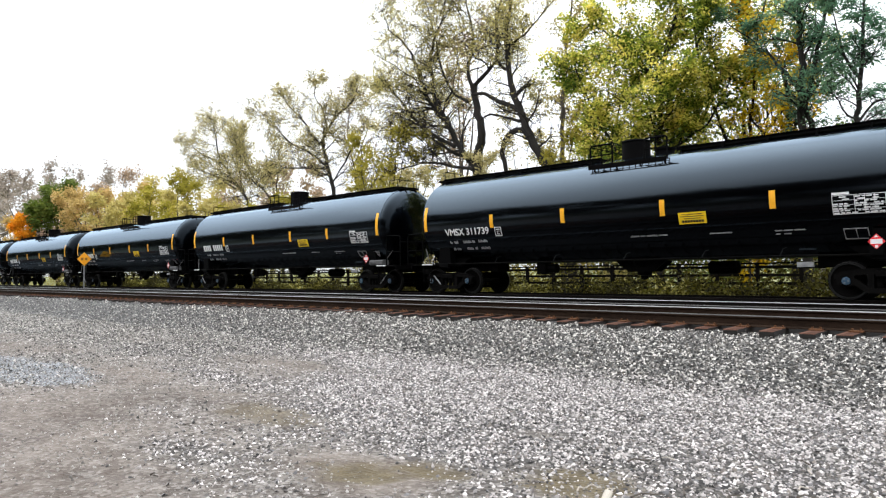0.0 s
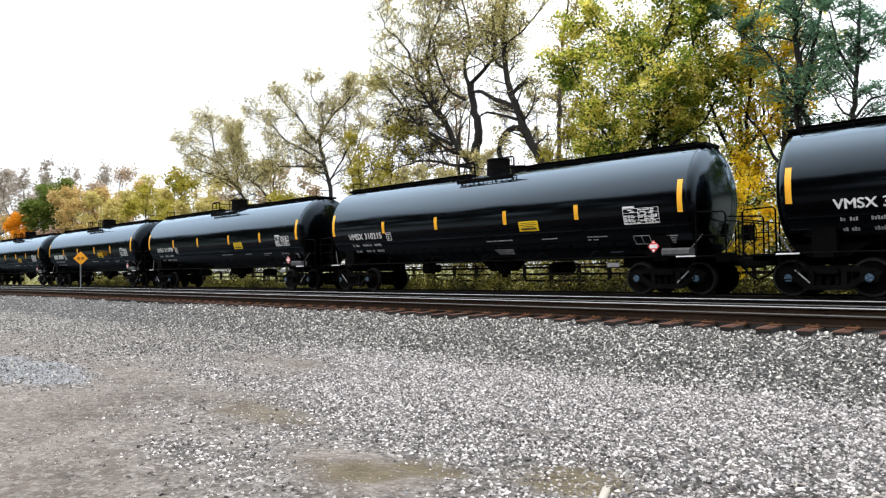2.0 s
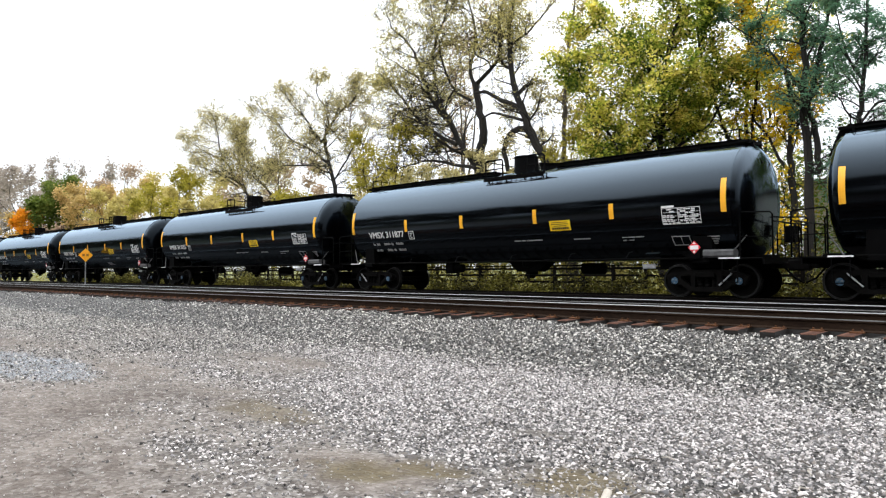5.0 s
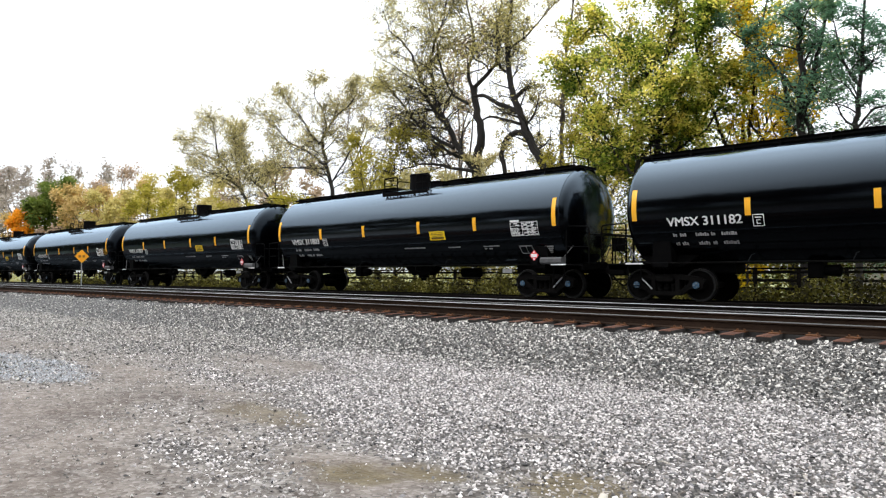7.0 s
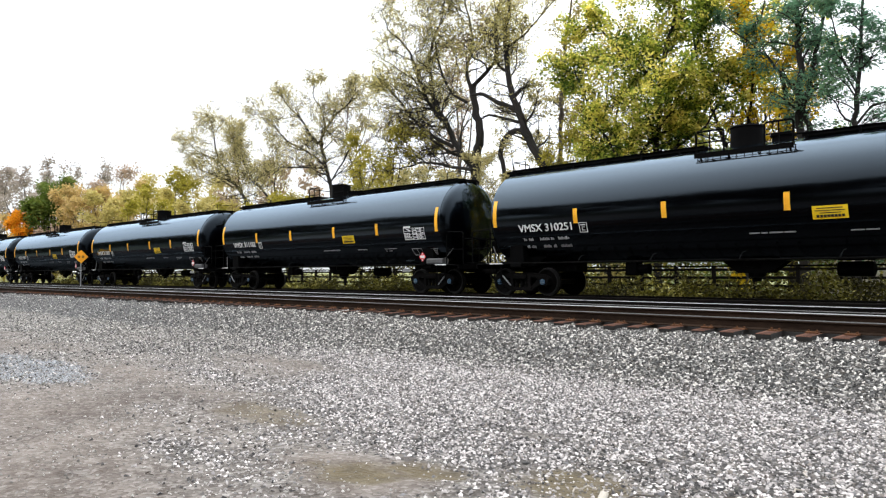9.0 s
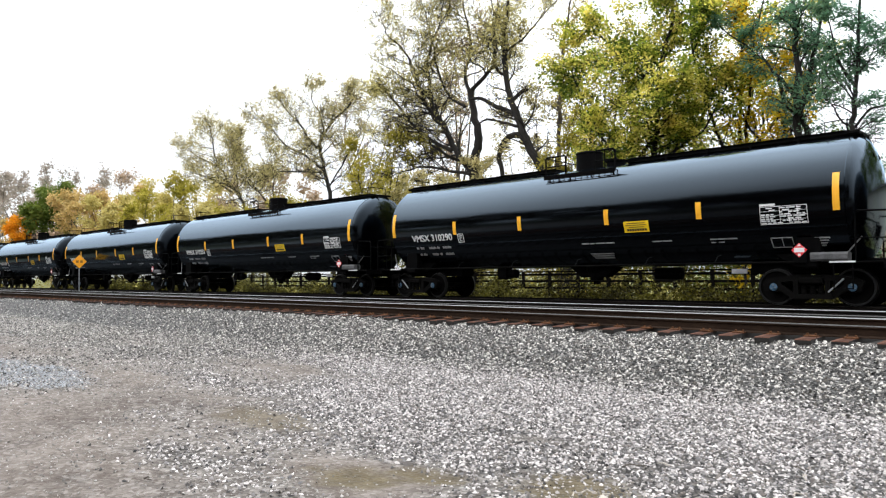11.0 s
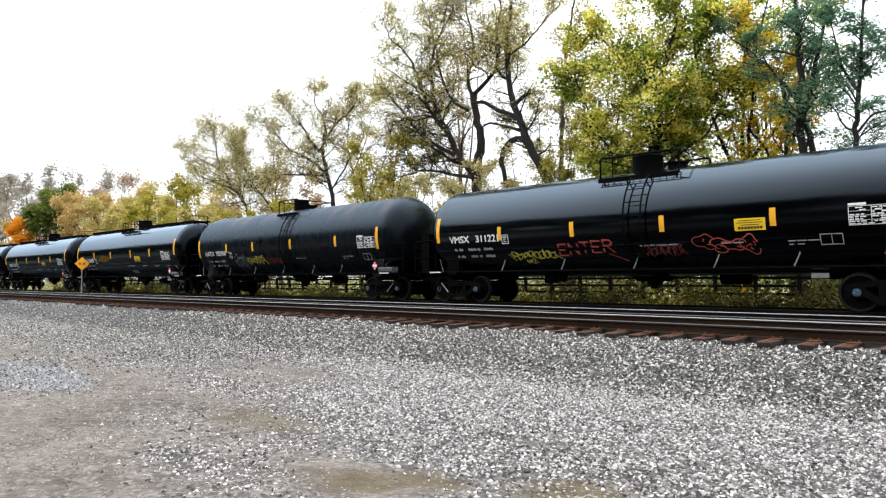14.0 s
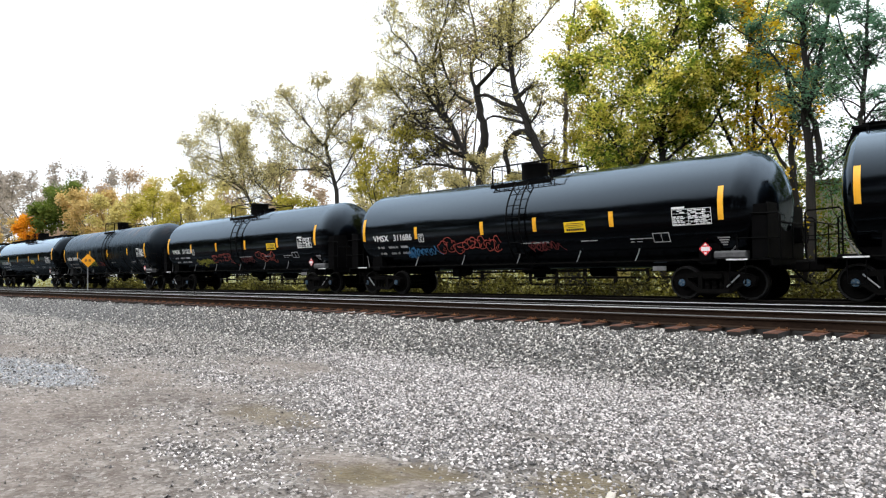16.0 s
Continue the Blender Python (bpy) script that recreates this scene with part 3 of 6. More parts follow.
stones("shoulder_ballast", 46000, -46, 6.5, 8.4, 11.84, 0.028, 0.068, BALLAST, "dark grey angular ballast on the track shoulder",
       lambda x, y: in_view(x, y) * step(8.4, 9.5, y) * (0.12 + 0.88 * step(-30, -7, x)), 4)


CHIPS = stone_mat("pale_chips", [(0.0, (0.12, 0.11, 0.10)), (0.5, (0.26, 0.24, 0.215)), (1.0, (0.46, 0.44, 0.41))])
stones("dirt_chips", 15000, -22, 0, 1.4, 7.5, 0.012, 0.036, CHIPS, "small pale stone chips trodden into the dirt",
       lambda x, y: in_view(x, y) * dirt(x, y) * (0.35 + 0.65 * step(-0.2, 0.5, ripple(x, y, 1.4, 3.0))), 6)
stones("far_lot_gravel", 30000, -52, -9, 1.8, 9.2, 0.03, 0.065, FARSTONES, "light grey crushed stone along the lot's far side",
       lambda x, y: in_view(x, y) * (1 - 0.95 * dirt(x, y)) * step(-8, -16, x) * (0.25 + 0.75 * step(-52, -18, x)), 5)

stones("pale_gravel_patch", 9000, -17, -10.6, 2.8, 4.6, 0.016, 0.034, PALESTONES, "patch of pale bluish crushed stone on the dirt",
       lambda x, y: step(1.15, 0.55, np.hypot((x + 13.6) / 2.6, (y - 3.7) / 0.75) + 0.2 * ripple(x, y, 3.0, 1.0)), 7)


# ---- tracks ----
def rail_shape(x0, x1):
    prof = [(-0.075, -0.186), (0.075, -0.186), (0.075, -0.172), (0.012, -0.15), (0.009, -0.05), (0.036, -0.038), (0.037, -0.008),
            (0.028, 0.0), (-0.030, 0.0), (-0.037, -0.013), (-0.036, -0.038), (-0.009, -0.05), (-0.012, -0.15), (-0.075, -0.172)]
    k, s = len(prof), Shape()
    cuts = np.linspace(x0, x1, 30)
    p = [(x, y, z) for x in cuts for y, z in prof]
    f, slot = [], []
    for i in range(len(cuts) - 1):
        for j in range(k):
            f.append((i * k + j, i * k + (j + 1) % k, (i + 1) * k + (j + 1) % k, (i + 1) * k + j))
            slot.append(1 if j in (7, 8) else 0)
    s.v, s.f, s.s = p, f, slot
    return s


def tie_shape():
    s = Shape()
    s.box(-0.115, 0.115, -1.3, 1.3, -0.365, -0.186, 0.012)
    s.s[4] = s.s[5] = s.s[6] = 1  # the weathered top
    return s


TIE_MESH = tie_shape().mesh("tie", [CREOSOTE, TIETOP])


def track(name, y, z, cant, label, top, gauge, fine, side_mat):
    """A track along x: two rails, ties, tie plates. cant: how much higher the far rail lies."""
    t = thing(name, label, "railway track", kind="structure", at=(0, y, z))
    t.rotation_euler = (math.asin(cant / 1.51), 0, 0)
    for side, mt in ((-0.755, top), (0.755, gauge)):
        r = part("rail", rail_shape(-420, 160), [side_mat, mt], t, "steel rail with a worn top")
        r.location = (0, side, 0)
    rng = random.Random(5)
    rest, plates = Shape(), Shape()
    pitch, k = 0.56, 0
    x = -130.0
    while x < 30:
        if fine and -62 < x < 9:
            o = part("tie", TIE_MESH, None, t)
            o.location = (x + rng.uniform(-0.05, 0.05), rng.uniform(-0.11, 0.06), rng.uniform(-0.012, 0.004))
            o.rotation_euler = (0, 0, rng.uniform(-0.035, 0.035))
        else:
            rest.box(x - 0.115, x + 0.115, -1.3, 1.3, -0.365, -0.187)
        if fine and x > -45:
            for side in (-0.755, 0.755):
                plates.box(x - 0.095, x + 0.095, side - 0.19, side + 0.19, -0.188, -0.165, 0.004)
                for dx in (-0.06, 0.06):
                    plates.box(x + dx - 0.012, x + dx + 0.012, side - 0.125, side - 0.085, -0.17, -0.135)
        x += pitch
    tagged(part("far_ties", rest, TIEWOOD if fine else CREOSOTE, t), kind="stuff")
    if plates.v:
        tagged(part("tie_plates", plates, PLATE, t), kind="stuff")
    return t


near = track("track_near", Y_NEAR, 0.0, 0.03, "rusty track on brown wooden ties in ballast", DULL, SHINE, True, RUST)
near.location.z = 0.015
track("track_middle", Y_MID, 0.0, 0.02, "railway track with polished rail tops", DULL, SHINE, False, DARKRAIL)
# rail tops are dark here too, standing in for shade beneath the train
track("track_far", Y_TRAIN, 0.0, 0.0, "railway track under the tank train", DARKRAIL, DARKRAIL, False, DARKRAIL)
bar = Shape()
bar.box(-0.30, 0.30, -0.035, -0.012, -0.145, -0.055, 0.01)
for bx in (-0.24, -0.12, 0.12, 0.24):
    bar.box(bx - 0.015, bx + 0.015, -0.06, -0.03, -0.115, -0.085, 0.004)
joint = part("joint_bar", bar, RUST, near, "bolted rusty joint bar")
joint.location = (1.05, -0.755, 0)
clip = Shape()
clip.box(-0.028, 0.028, -0.07, -0.015, -0.165, -0.03, 0.008)
part("rail_bond", clip, PALE, near, "pale metal bond on the rail").location = (1.35, -0.755, 0)


# ---- the tank train ----
ZC, R = 2.634, 1.6
WHEEL_R = 0.457
CAR_TYPES = {
    "A": dict(stripes=(-7.63, -4.47, -1.60, 1.60, 4.38, 7.68), seam=7.79, tip=8.24, dome=0.10, trucks=6.96, couple=9.04),
    "B": dict(stripes=(-7.30, -4.45, -1.60, 1.34, 4.28, 7.30), seam=7.40, tip=8.34, dome=0.15, trucks=6.85, couple=8.92, ladder=0.24)}
CAR_TYPES["C"] = dict(CAR_TYPES["B"], stripes=(-7.30, -4.42, -1.90, 1.32, 4.68, 7.365), ladder=0.62, dome=-0.05)


def on_tank(u, z, lift=0.008):
    """The place on the tank's near side at u along it and z above the rail."""
    d = max(-0.999, min(0.999, (z - ZC) / R))
    a = math.asin(d)
    return (u, -(R + lift) * math.cos(a), ZC + (R + lift) * d)


LIFT = [0.0]  # how much higher the lettering sits on cars with a lower tank


def decal(s, u0, u1, z0, z1, slot=0, thick=0.006, lean=0.0):
    """A thin sheet bent to the tank's side."""
    z0, z1 = z0 + LIFT[0], z1 + LIFT[0]
    k = max(1, int(abs(z1 - z0) / 0.12))
    v, f = [], []
    for i in range(k + 1):
        z = z0 + (z1 - z0) * i / k
        o = lean * (z - z0)
        v += [on_tank(u0 + o, z, 0.003), on_tank(u1 + o, z, 0.003), on_tank(u1 + o, z, 0.003 + thick), on_tank(u0 + o, z, 0.003 + thick)]
    for i in range(k):
        b = 4 * i
        f += [(b + 3, b + 2, b + 6, b + 7), (b, b + 3, b + 7, b + 4), (b + 2, b + 1, b + 5, b + 6)]
    f += [(0, 1, 2, 3), (4 * k + 3, 4 * k + 2, 4 * k + 1, 4 * k)]
    return s.add(v, f, slot)


def stroke(s, pts, w, slot=0, lift=0.009):
    """A sprayed line on the tank's side."""
    for (u0, z0), (u1, z1) in zip(pts[:-1], pts[1:]):
        d = Vector((u1 - u0, z1 - z0))
        if d.length < 1e-4:
            continue
        o = Vector((-d.y, d.x)).normalized() * w / 2
        e = d.normalized() * w * 0.3
        q = [(u0 + o.x - e.x, z0 + o.y - e.y), (u0 - o.x - e.x, z0 - o.y - e.y), (u1 - o.x + e.x, z1 - o.y + e.y), (u1 + o.x + e.x, z1 + o.y + e.y)]
        s.add([on_tank(a, b + LIFT[0], lift) for a, b in q], [(0, 1, 2, 3)], slot)


def lettering(name, body, u0, u1, z0, z1, mat, parent, label):
    """Words in the built-in font, fitted to a box and bent to the tank's side."""
    cu = bpy.data.curves.new(name, "FONT")
    cu.body = body
    z0, z1 = z0 + LIFT[0], z1 + LIFT[0]
    ob = bpy.data.objects.new(name, cu)
    me = bpy.data.meshes.new_from_object(ob)
    bpy.data.objects.remove(ob)
    co = np.array([v.co[:] for v in me.vertices])
    lo, hi = co.min(0), co.max(0)
    faces = [tuple(p.vertices) for p in me.polygons]
    s = Shape()
    # three coats, a stencil's width apart, for a bold face
    for du, dz, lift in ((0, 0, 0.012), (0.022, 0.006, 0.015), (0.011, 0.012, 0.018)):
        s.add([on_tank(u0 + du + (q[0] - lo[0]) / (hi[0] - lo[0]) * (u1 - u0 - 0.022), z0 + dz + (q[1] - lo[1]) / (hi[1] - lo[1]) * (z1 - z0 - 0.012), lift) for q in co], faces)
    return part(name, s, mat, parent, label)


def tank_body(kind):
    c = CAR_TYPES[kind]
    s, k = Shape(), 12
    d = c["tip"] - c["seam"]
    right = []
    for i in range(k + 1):
        a = math.pi / 2 * i / k
        r = R * math.cos(a) ** (0.8 if kind == "A" else 0.9)
        right.append((c["seam"] + d * math.sin(a), max(r, 0.001)))
    if kind == "A":
        right[0] = (c["seam"], R)
        right.insert(1, (c["seam"] + 0.015, R * 0.985))
        right[2:] = [(x, r * 0.985) for x, r in right[2:]]
    prof = [(-x, r) for x, r in right[::-1]]
    prof += right
    s.lathe(prof, 64, "x", (0.06 if kind == "A" else 0.13, 0, ZC))
    return s


def truck_parts(root, x, flip):
    """One four-wheel truck: two cast side frames, bolster, springs, brake gear, two wheelsets."""
    t = new("truck")
    t.parent, t.location = root, (x, 0, 0)
    for side in (-1, 1):
        s = Shape()
        y = 1.0 * side
        # upper chord, lower chord, diagonals and end boxes leave the windows open
        s.plate([(-1.14, 0.60), (-0.95, 0.69), (-0.40, 0.76), (0.40, 0.76), (0.95, 0.69), (1.14, 0.60), (1.14, 0.52), (0.90, 0.57), (0.40, 0.62), (-0.40, 0.62), (-0.90, 0.57), (-1.14, 0.52)], y - 0.09, y + 0.09)
        s.plate([(-0.46, 0.17), (0.46, 0.17), (0.46, 0.29), (-0.46, 0.29)], y - 0.11, y + 0.11)
        for q in (-1, 1):
            s.plate([(q * 0.46, 0.17), (q * 0.98, 0.54), (q * 0.84, 0.62), (q * 0.42, 0.31)], y - 0.085, y + 0.085)
            s.plate([(q * 0.30, 0.28), (q * 0.42, 0.28), (q * 0.42, 0.64), (q * 0.30, 0.64)], y - 0.10, y + 0.10)
            s.plate([(q * 0.72, 0.36), (q * 0.80, 0.36), (q * 0.82, 0.60), (q * 0.70, 0.60)], y - 0.09, y + 0.09)
            s.plate([(q * 0.99, 0.36), (q * 1.07, 0.36), (q * 1.12, 0.58), (q * 0.98, 0.58)], y - 0.09, y + 0.09)
        part("side_frame", s, CAST, t)
        for q in (-0.2, 0.0, 0.2):
            coil = Shape()
            coil.lathe([(0.29 + 0.02 * j, 0.075 if j % 2 else 0.058) for j in range(13)], 10, "z", (q, y, 0))
            part("spring", coil, CAST, t)
        cap = Shape()
        cap.box(-0.26, 0.26, y - 0.15, y + 0.15, 0.54, 0.70, 0.03)
        part("bolster_end", cap, CAST, t)
        rod = Shape()
        rod.tube([(0.38 * flip, y * 1.13, 0.34), (0.72 * flip, y * 1.13, 0.66)], 0.021, 6)
        part("brake_lever", rod, PALE if side < 0 else CAST, t, "pale worn brake lever" if side < 0 else "")
    mid = Shape()
    mid.box(-0.2, 0.2, -0.98, 0.98, 0.5, 0.72, 0.03)
    mid.lathe([(0.70, 0.2), (0.9, 0.2)], 14, "z", (0, 0, 0))
    part("bolster", mid, CAST, t)
    beam = Shape()
    for q in (-0.4, 0.4):
        beam.box(q - 0.05, q + 0.05, -0.8, 0.8, 0.38, 0.48, 0.01)
    part("brake_beam", beam, CAST, t)
    for q in (-0.889, 0.889):
        w = Shape()
        w.lathe([(-1.0, 0.085), (1.0, 0.085)], 12, "y", (0, 0, 0))
        for side in (-1, 1):
            pr = [(0.70, 0.49), (0.725, 0.49), (0.735, 0.462), (0.82, 0.455), (0.835, 0.45), (0.835, 0.40), (0.80, 0.37), (0.775, 0.20), (0.82, 0.16), (0.82, 0.09)]
            pr = [(0.70, 0.09), (0.70, 0.38)] + pr
            sl = [0, 0, 0, 0, 1, 1, 1, 0, 0, 0, 0]
            w.lathe([(side * a, b) for a, b in pr], 24, "y", (0, 0, 0), slots=sl)
            w.lathe([(side * a, b) for a, b in [(0.93, 0.13), (1.06, 0.13), (1.075, 0.11)]], 12, "y", (0, 0, 0))
            w.lathe([(side * a, b) for a, b in [(1.074, 0.10), (1.095, 0.095), (1.10, 0.065)]], 16, "y", (0, 0, 0), slot=2)
            for j in range(3):
                a = 2 * math.pi * j / 3
                w.lathe([(side * 1.09, 0.022), (side * 1.125, 0.022)], 6, "y", (0.055 * math.cos(a), 0, 0.055 * math.sin(a)), slot=3)
        o = part("wheelset", w, [WHEEL, TREAD, CAPBLUE, CAPHUB], t, "steel wheelset with blue bearing caps", True)
        o.location = (q, 0, WHEEL_R)


def warning_panel(body, u, z):
    """A yellow panel with rows of print too small to read."""
    s = Shape()
    decal(s, u, u + 0.77, z, z + 0.31)
    sign = part("warning_sign", s, PLACARD, body, "yellow warning panel with small print")
    t = Shape()
    for row, (a, b) in enumerate(((0.10, 0.66), (0.06, 0.70), (0.16, 0.62))):
        decal(t, u + a, u + b, z + 0.245 - 0.055 * row, z + 0.262 - 0.055 * row, thick=0.012)
    part("fine_print", t, INK, sign)
    t = Shape()
    for j in range(8):
        decal(t, u + 0.09 + 0.078 * j, u + 0.15 + 0.078 * j, z + 0.04, z + 0.10, thick=0.012)
    part("bar_print", t, INK, sign)


def make_car(kind, paint, label):
    c = CAR_TYPES[kind]
    car = thing("tank_car", label, "tank car", "cars of the train")
    body = part("tank", tank_body(kind), paint, car, smooth=True)
    drop = {"A": 0.0, "B": 0.16, "C": 0.045}[kind]
    LIFT[0] = drop if kind == "B" else 0.0
    body.location.z = -drop
    top = ZC + R - drop
    # yellow reflector strips
    for j, u in enumerate(c["stripes"]):
        s = Shape()
        tall = j in (0, 5)
        low = (0.21 if kind == "C" and tall else 0.0) + LIFT[0]
        decal(s, u - 0.075, u + 0.075, (2.274 if tall else 2.262) - low, (3.162 if tall else 2.712) - low)
        part("reflector_strip", s, YELLOW, body)
    # stub sills, bolsters, couplers, end platforms
    for e in (-1, 1):
        s = Shape()
        x0, x1 = sorted((e * (c["trucks"] - 1.7), e * (c["couple"] - 0.62)))
        s.box(x0, x1, -0.33, 0.33, 0.78, 1.16, 0.03)
        part("stub_sill", s, BLACK, car)
        s = Shape()
        tx = e * c["trucks"]
        s.plate([(tx - 0.9, 1.3), (tx + 0.9, 1.3), (tx + 0.45, 0.98), (tx - 0.45, 0.98)], -0.9, 0.9)
        s.box(tx - 0.22, tx + 0.22, -1.35, 1.35, 0.93, 1.10, 0.03)
        for q in (-1, 1):
            s.plate([(tx - 0.3, 1.0), (tx + 0.3, 1.0), (tx + 0.25, 1.75), (tx - 0.25, 1.75)], q * 1.0, q * 1.28)
        part("saddle", s, DUSTED if kind == "C" else BLACK, car)
        s = Shape()
        x0, x1 = sorted((e * (c["couple"] - 0.70), e * (c["couple"] - 0.18)))
        s.box(x0, x1, -0.09, 0.09, 0.80, 0.95, 0.02)
        x0, x1 = sorted((e * (c["couple"] - 0.26), e * (c["couple"] + 0.06)))
        s.box(x0, x1, -0.17, 0.13, 0.72, 1.03, 0.05)
        part("coupler", s, CAST, car)
        s = Shape()
        x0, x1 = sorted((e * (c["trucks"] + 0.62), e * (c["couple"] - 0.42)))
        s.box(x0, x1, -1.42, 1.42, 1.035, 1.075, 0.01)
        s.box(x1 - 0.05 if e > 0 else x0, x1 if e > 0 else x0 + 0.05, -1.42, 1.42, 0.90, 1.08)
        part("end_platform", s, BLACK, car)
        for q in (-1, 1):
            s = Shape()
            x0, x1 = sorted((e * (c["trucks"] + 0.50), e * (c["trucks"] + 1.05)))
            s.box(x0, x1, q * 1.425, q * 1.435, 1.045, 1.085)
            part("sill_strip", s, WHITE, car, "white reflective strip on the platform edge")
            s = Shape()
            a, b = e * (c["seam"] + 0.22), e * (c["couple"] - 0.22)
            s.tube([(a, q * 1.38, 1.07), (a, q * 1.38, 2.18), (a + e * 0.06, q * 1.38, 2.25), (b - e * 0.06, q * 1.38, 2.22), (b, q * 1.38, 2.16), (b, q * 1.38, 1.07)], 0.024, 6)
            s.tube([(a, q * 1.38, 1.62), (b, q * 1.38, 1.60)], 0.016, 5)
            part("handrail", s, BLACK, car)
            s = Shape()
            x = e * (c["trucks"] + 0.78)
            for z in (0.42, 0.72):
                s.box(x - 0.2, x + 0.2, q * 1.40 - 0.03, q * 1.40 + 0.03, z, z + 0.025)
            for dx in (-0.2, 0.2):
                s.box(x + dx - 0.012, x + dx + 0.012, q * 1.40 - 0.02, q * 1.40 + 0.02, 0.42, 1.05)
            part("step", s, BLACK, car)
            s = Shape()
            s.tube([(e * (c["seam"] - 0.12), q * 1.34, 1.08), (e * (c["seam"] + 0.3), q * 1.12, 1.66)], 0.018, 5)
            part("brace", s, DIMGREY, car, "worn diagonal brace")
        s = Shape()
        b = e * (c["couple"] - 0.2)
        s.tube([(b, -1.38, 1.98), (b, 1.38, 1.98)], 0.022, 6)
        s.tube([(b, -0.55, 1.07), (b, -0.55, 1.98)], 0.018, 5)
        s.tube([(b, 0.55, 1.07), (b, 0.55, 1.98)], 0.018, 5)
        part("end_rail", s, BLACK, car)
        s = Shape()
        s.tube([(e * (c["couple"] - 0.5), 0.35, 0.80), (e * (c["couple"] - 0.25), 0.38, 0.52), (e * (c["couple"] - 0.02), 0.3, 0.40)], 0.03, 6)
        part("brake_hose", s, BLACK, car)
    # brake wheel on the trailing end
    s = Shape()
    bx = c["couple"] - 0.32
    s.tube([(bx, 0.30 * math.cos(t) + 0.8, 1.72 + 0.30 * math.sin(t)) for t in [2 * math.pi * j / 16 for j in range(17)]], 0.018, 5)
    for t in (0.5, 2.1, 3.7, 5.3):
        s.tube([(bx, 0.8, 1.72), (bx, 0.8 + 0.3 * math.cos(t), 1.72 + 0.3 * math.sin(t))], 0.012, 5)
    s.box(bx - 0.25, bx, 0.62, 0.98, 1.5, 1.95, 0.03)
    part("brake_wheel", s, BLACK, car)
    # side pipe with brackets
    for q in (-1, 1):
        s = Shape()
        s.tube([(-c["trucks"] - 0.5, q * 1.30, 1.075), (c["trucks"] + 0.1, q * 1.30, 1.075)], 0.026, 6)
        part("side_rail", s, CAST, car, "thin dark steel rail along the tank's foot")
        for u in (-4.6, -2.2, 0.3, 2.65, 4.65):
            s = Shape()
            if kind == "A":
                s.tube([(u, q * 1.30, 1.06), (u + 0.07, q * 1.2, 1.27), (u + 0.08, q * 1.0, 1.30)], 0.013, 5)
            else:
                s.tube([(u, q * 1.30, 1.06), (u + 0.10, q * 1.28, 1.30), (u + 0.16, q * 1.30, 1.44)], 0.018, 5)
            part("bracket", s, DUSTED if kind == "A" else PALE, car, "worn bent bracket")
    # belly: bottom outlet, brake reservoir, valve, brake pipe, rigging
    s = Shape()
    s.lathe([(0.50, 0.11), (0.60, 0.12), (0.62, 0.22), (0.86, 0.24), (0.9, 0.34), (1.06, 0.36)], 16, "z", (0.3, 0, 0))
    s.plate([(-0.55, 1.06), (1.15, 1.06), (0.72, 0.72), (-0.12, 0.72)], -0.25, -0.22)
    s.plate([(-0.55, 1.06), (1.15, 1.06), (0.72, 0.72), (-0.12, 0.72)], 0.22, 0.25)
    part("bottom_outlet", s, BLACK, car)
    s = Shape()
    s.lathe([(2.2, 0.05), (2.25, 0.19), (3.05, 0.19), (3.1, 0.05)], 16, "x", (0, 0.25, 0.82))
    part("air_reservoir", s, BLACK, car)
    s = Shape()
    s.box(-3.4, -3.05, -0.5, -0.1, 0.66, 1.06, 0.04)
    s.lathe([(-3.05, 0.14), (-2.7, 0.16), (-2.65, 0.05)], 12, "x", (0, -0.3, 0.86))
    part("brake_valve", s, BLACK, car)
    s = Shape()
    s.tube([(-8.3, 0.35, 0.83), (-5.0, 0.42, 0.92), (5.0, 0.42, 0.92), (8.3, 0.35, 0.83)], 0.022, 6)
    s.tube([(-5.4, -0.2, 0.78), (-0.6, -0.12, 0.84)], 0.016, 5)
    s.tube([(1.2, -0.12, 0.84), (5.4, -0.2, 0.78)], 0.016, 5)
    part("brake_pipe", s, BLACK, car)
    s = Shape()
    s.box(4.85, 5.25, -0.62, -0.58, 0.80, 0.93, 0.01)
    if kind != "C":
        part("tag_plate", s, GREYW, car, "small white plate under the tank")
    # equipment box by the trailing truck, placard holder
    s = Shape()
    s.box(7.05, 7.86, -1.46, -1.12, 1.085, 1.30, 0.05)
    part("equipment_box", s, DIMGREY, car, "grey steel box on the platform")
    for u, side in ((6.80, -1), (-7.1, 1)):
        s = Shape()
        y = side * 1.40
        hold = part("placard_holder", Shape().box(u - 0.15, u + 0.15, y - 0.012, y + 0.012, 1.06, 1.5), BLACK, car)
        d = Shape()
        d.plate([(u, 1.545), (u + 0.18, 1.365), (u, 1.185), (u - 0.18, 1.365)], y + side * 0.014, y + side * 0.02, 0)
        d.plate([(u + 0.12, 1.42), (u + 0.12, 1.31), (u - 0.12, 1.31), (u - 0.12, 1.42)], y + side * 0.022, y + side * 0.026, 1)
        d.plate([(u - 0.05, 1.46), (u + 0.05, 1.46), (u, 1.52)], y + side * 0.022, y + side * 0.026, 1)
        d.plate([(u - 0.03, 1.22), (u + 0.03, 1.22), (u + 0.03, 1.28), (u - 0.03, 1.28)], y + side * 0.022, y + side * 0.026, 1)
        part("placard", d, [RED, WHITE], hold, "red and white hazard diamond")
    # manway housing, platform and railings on the crown
    dx = c["dome"]
    s = Shape()
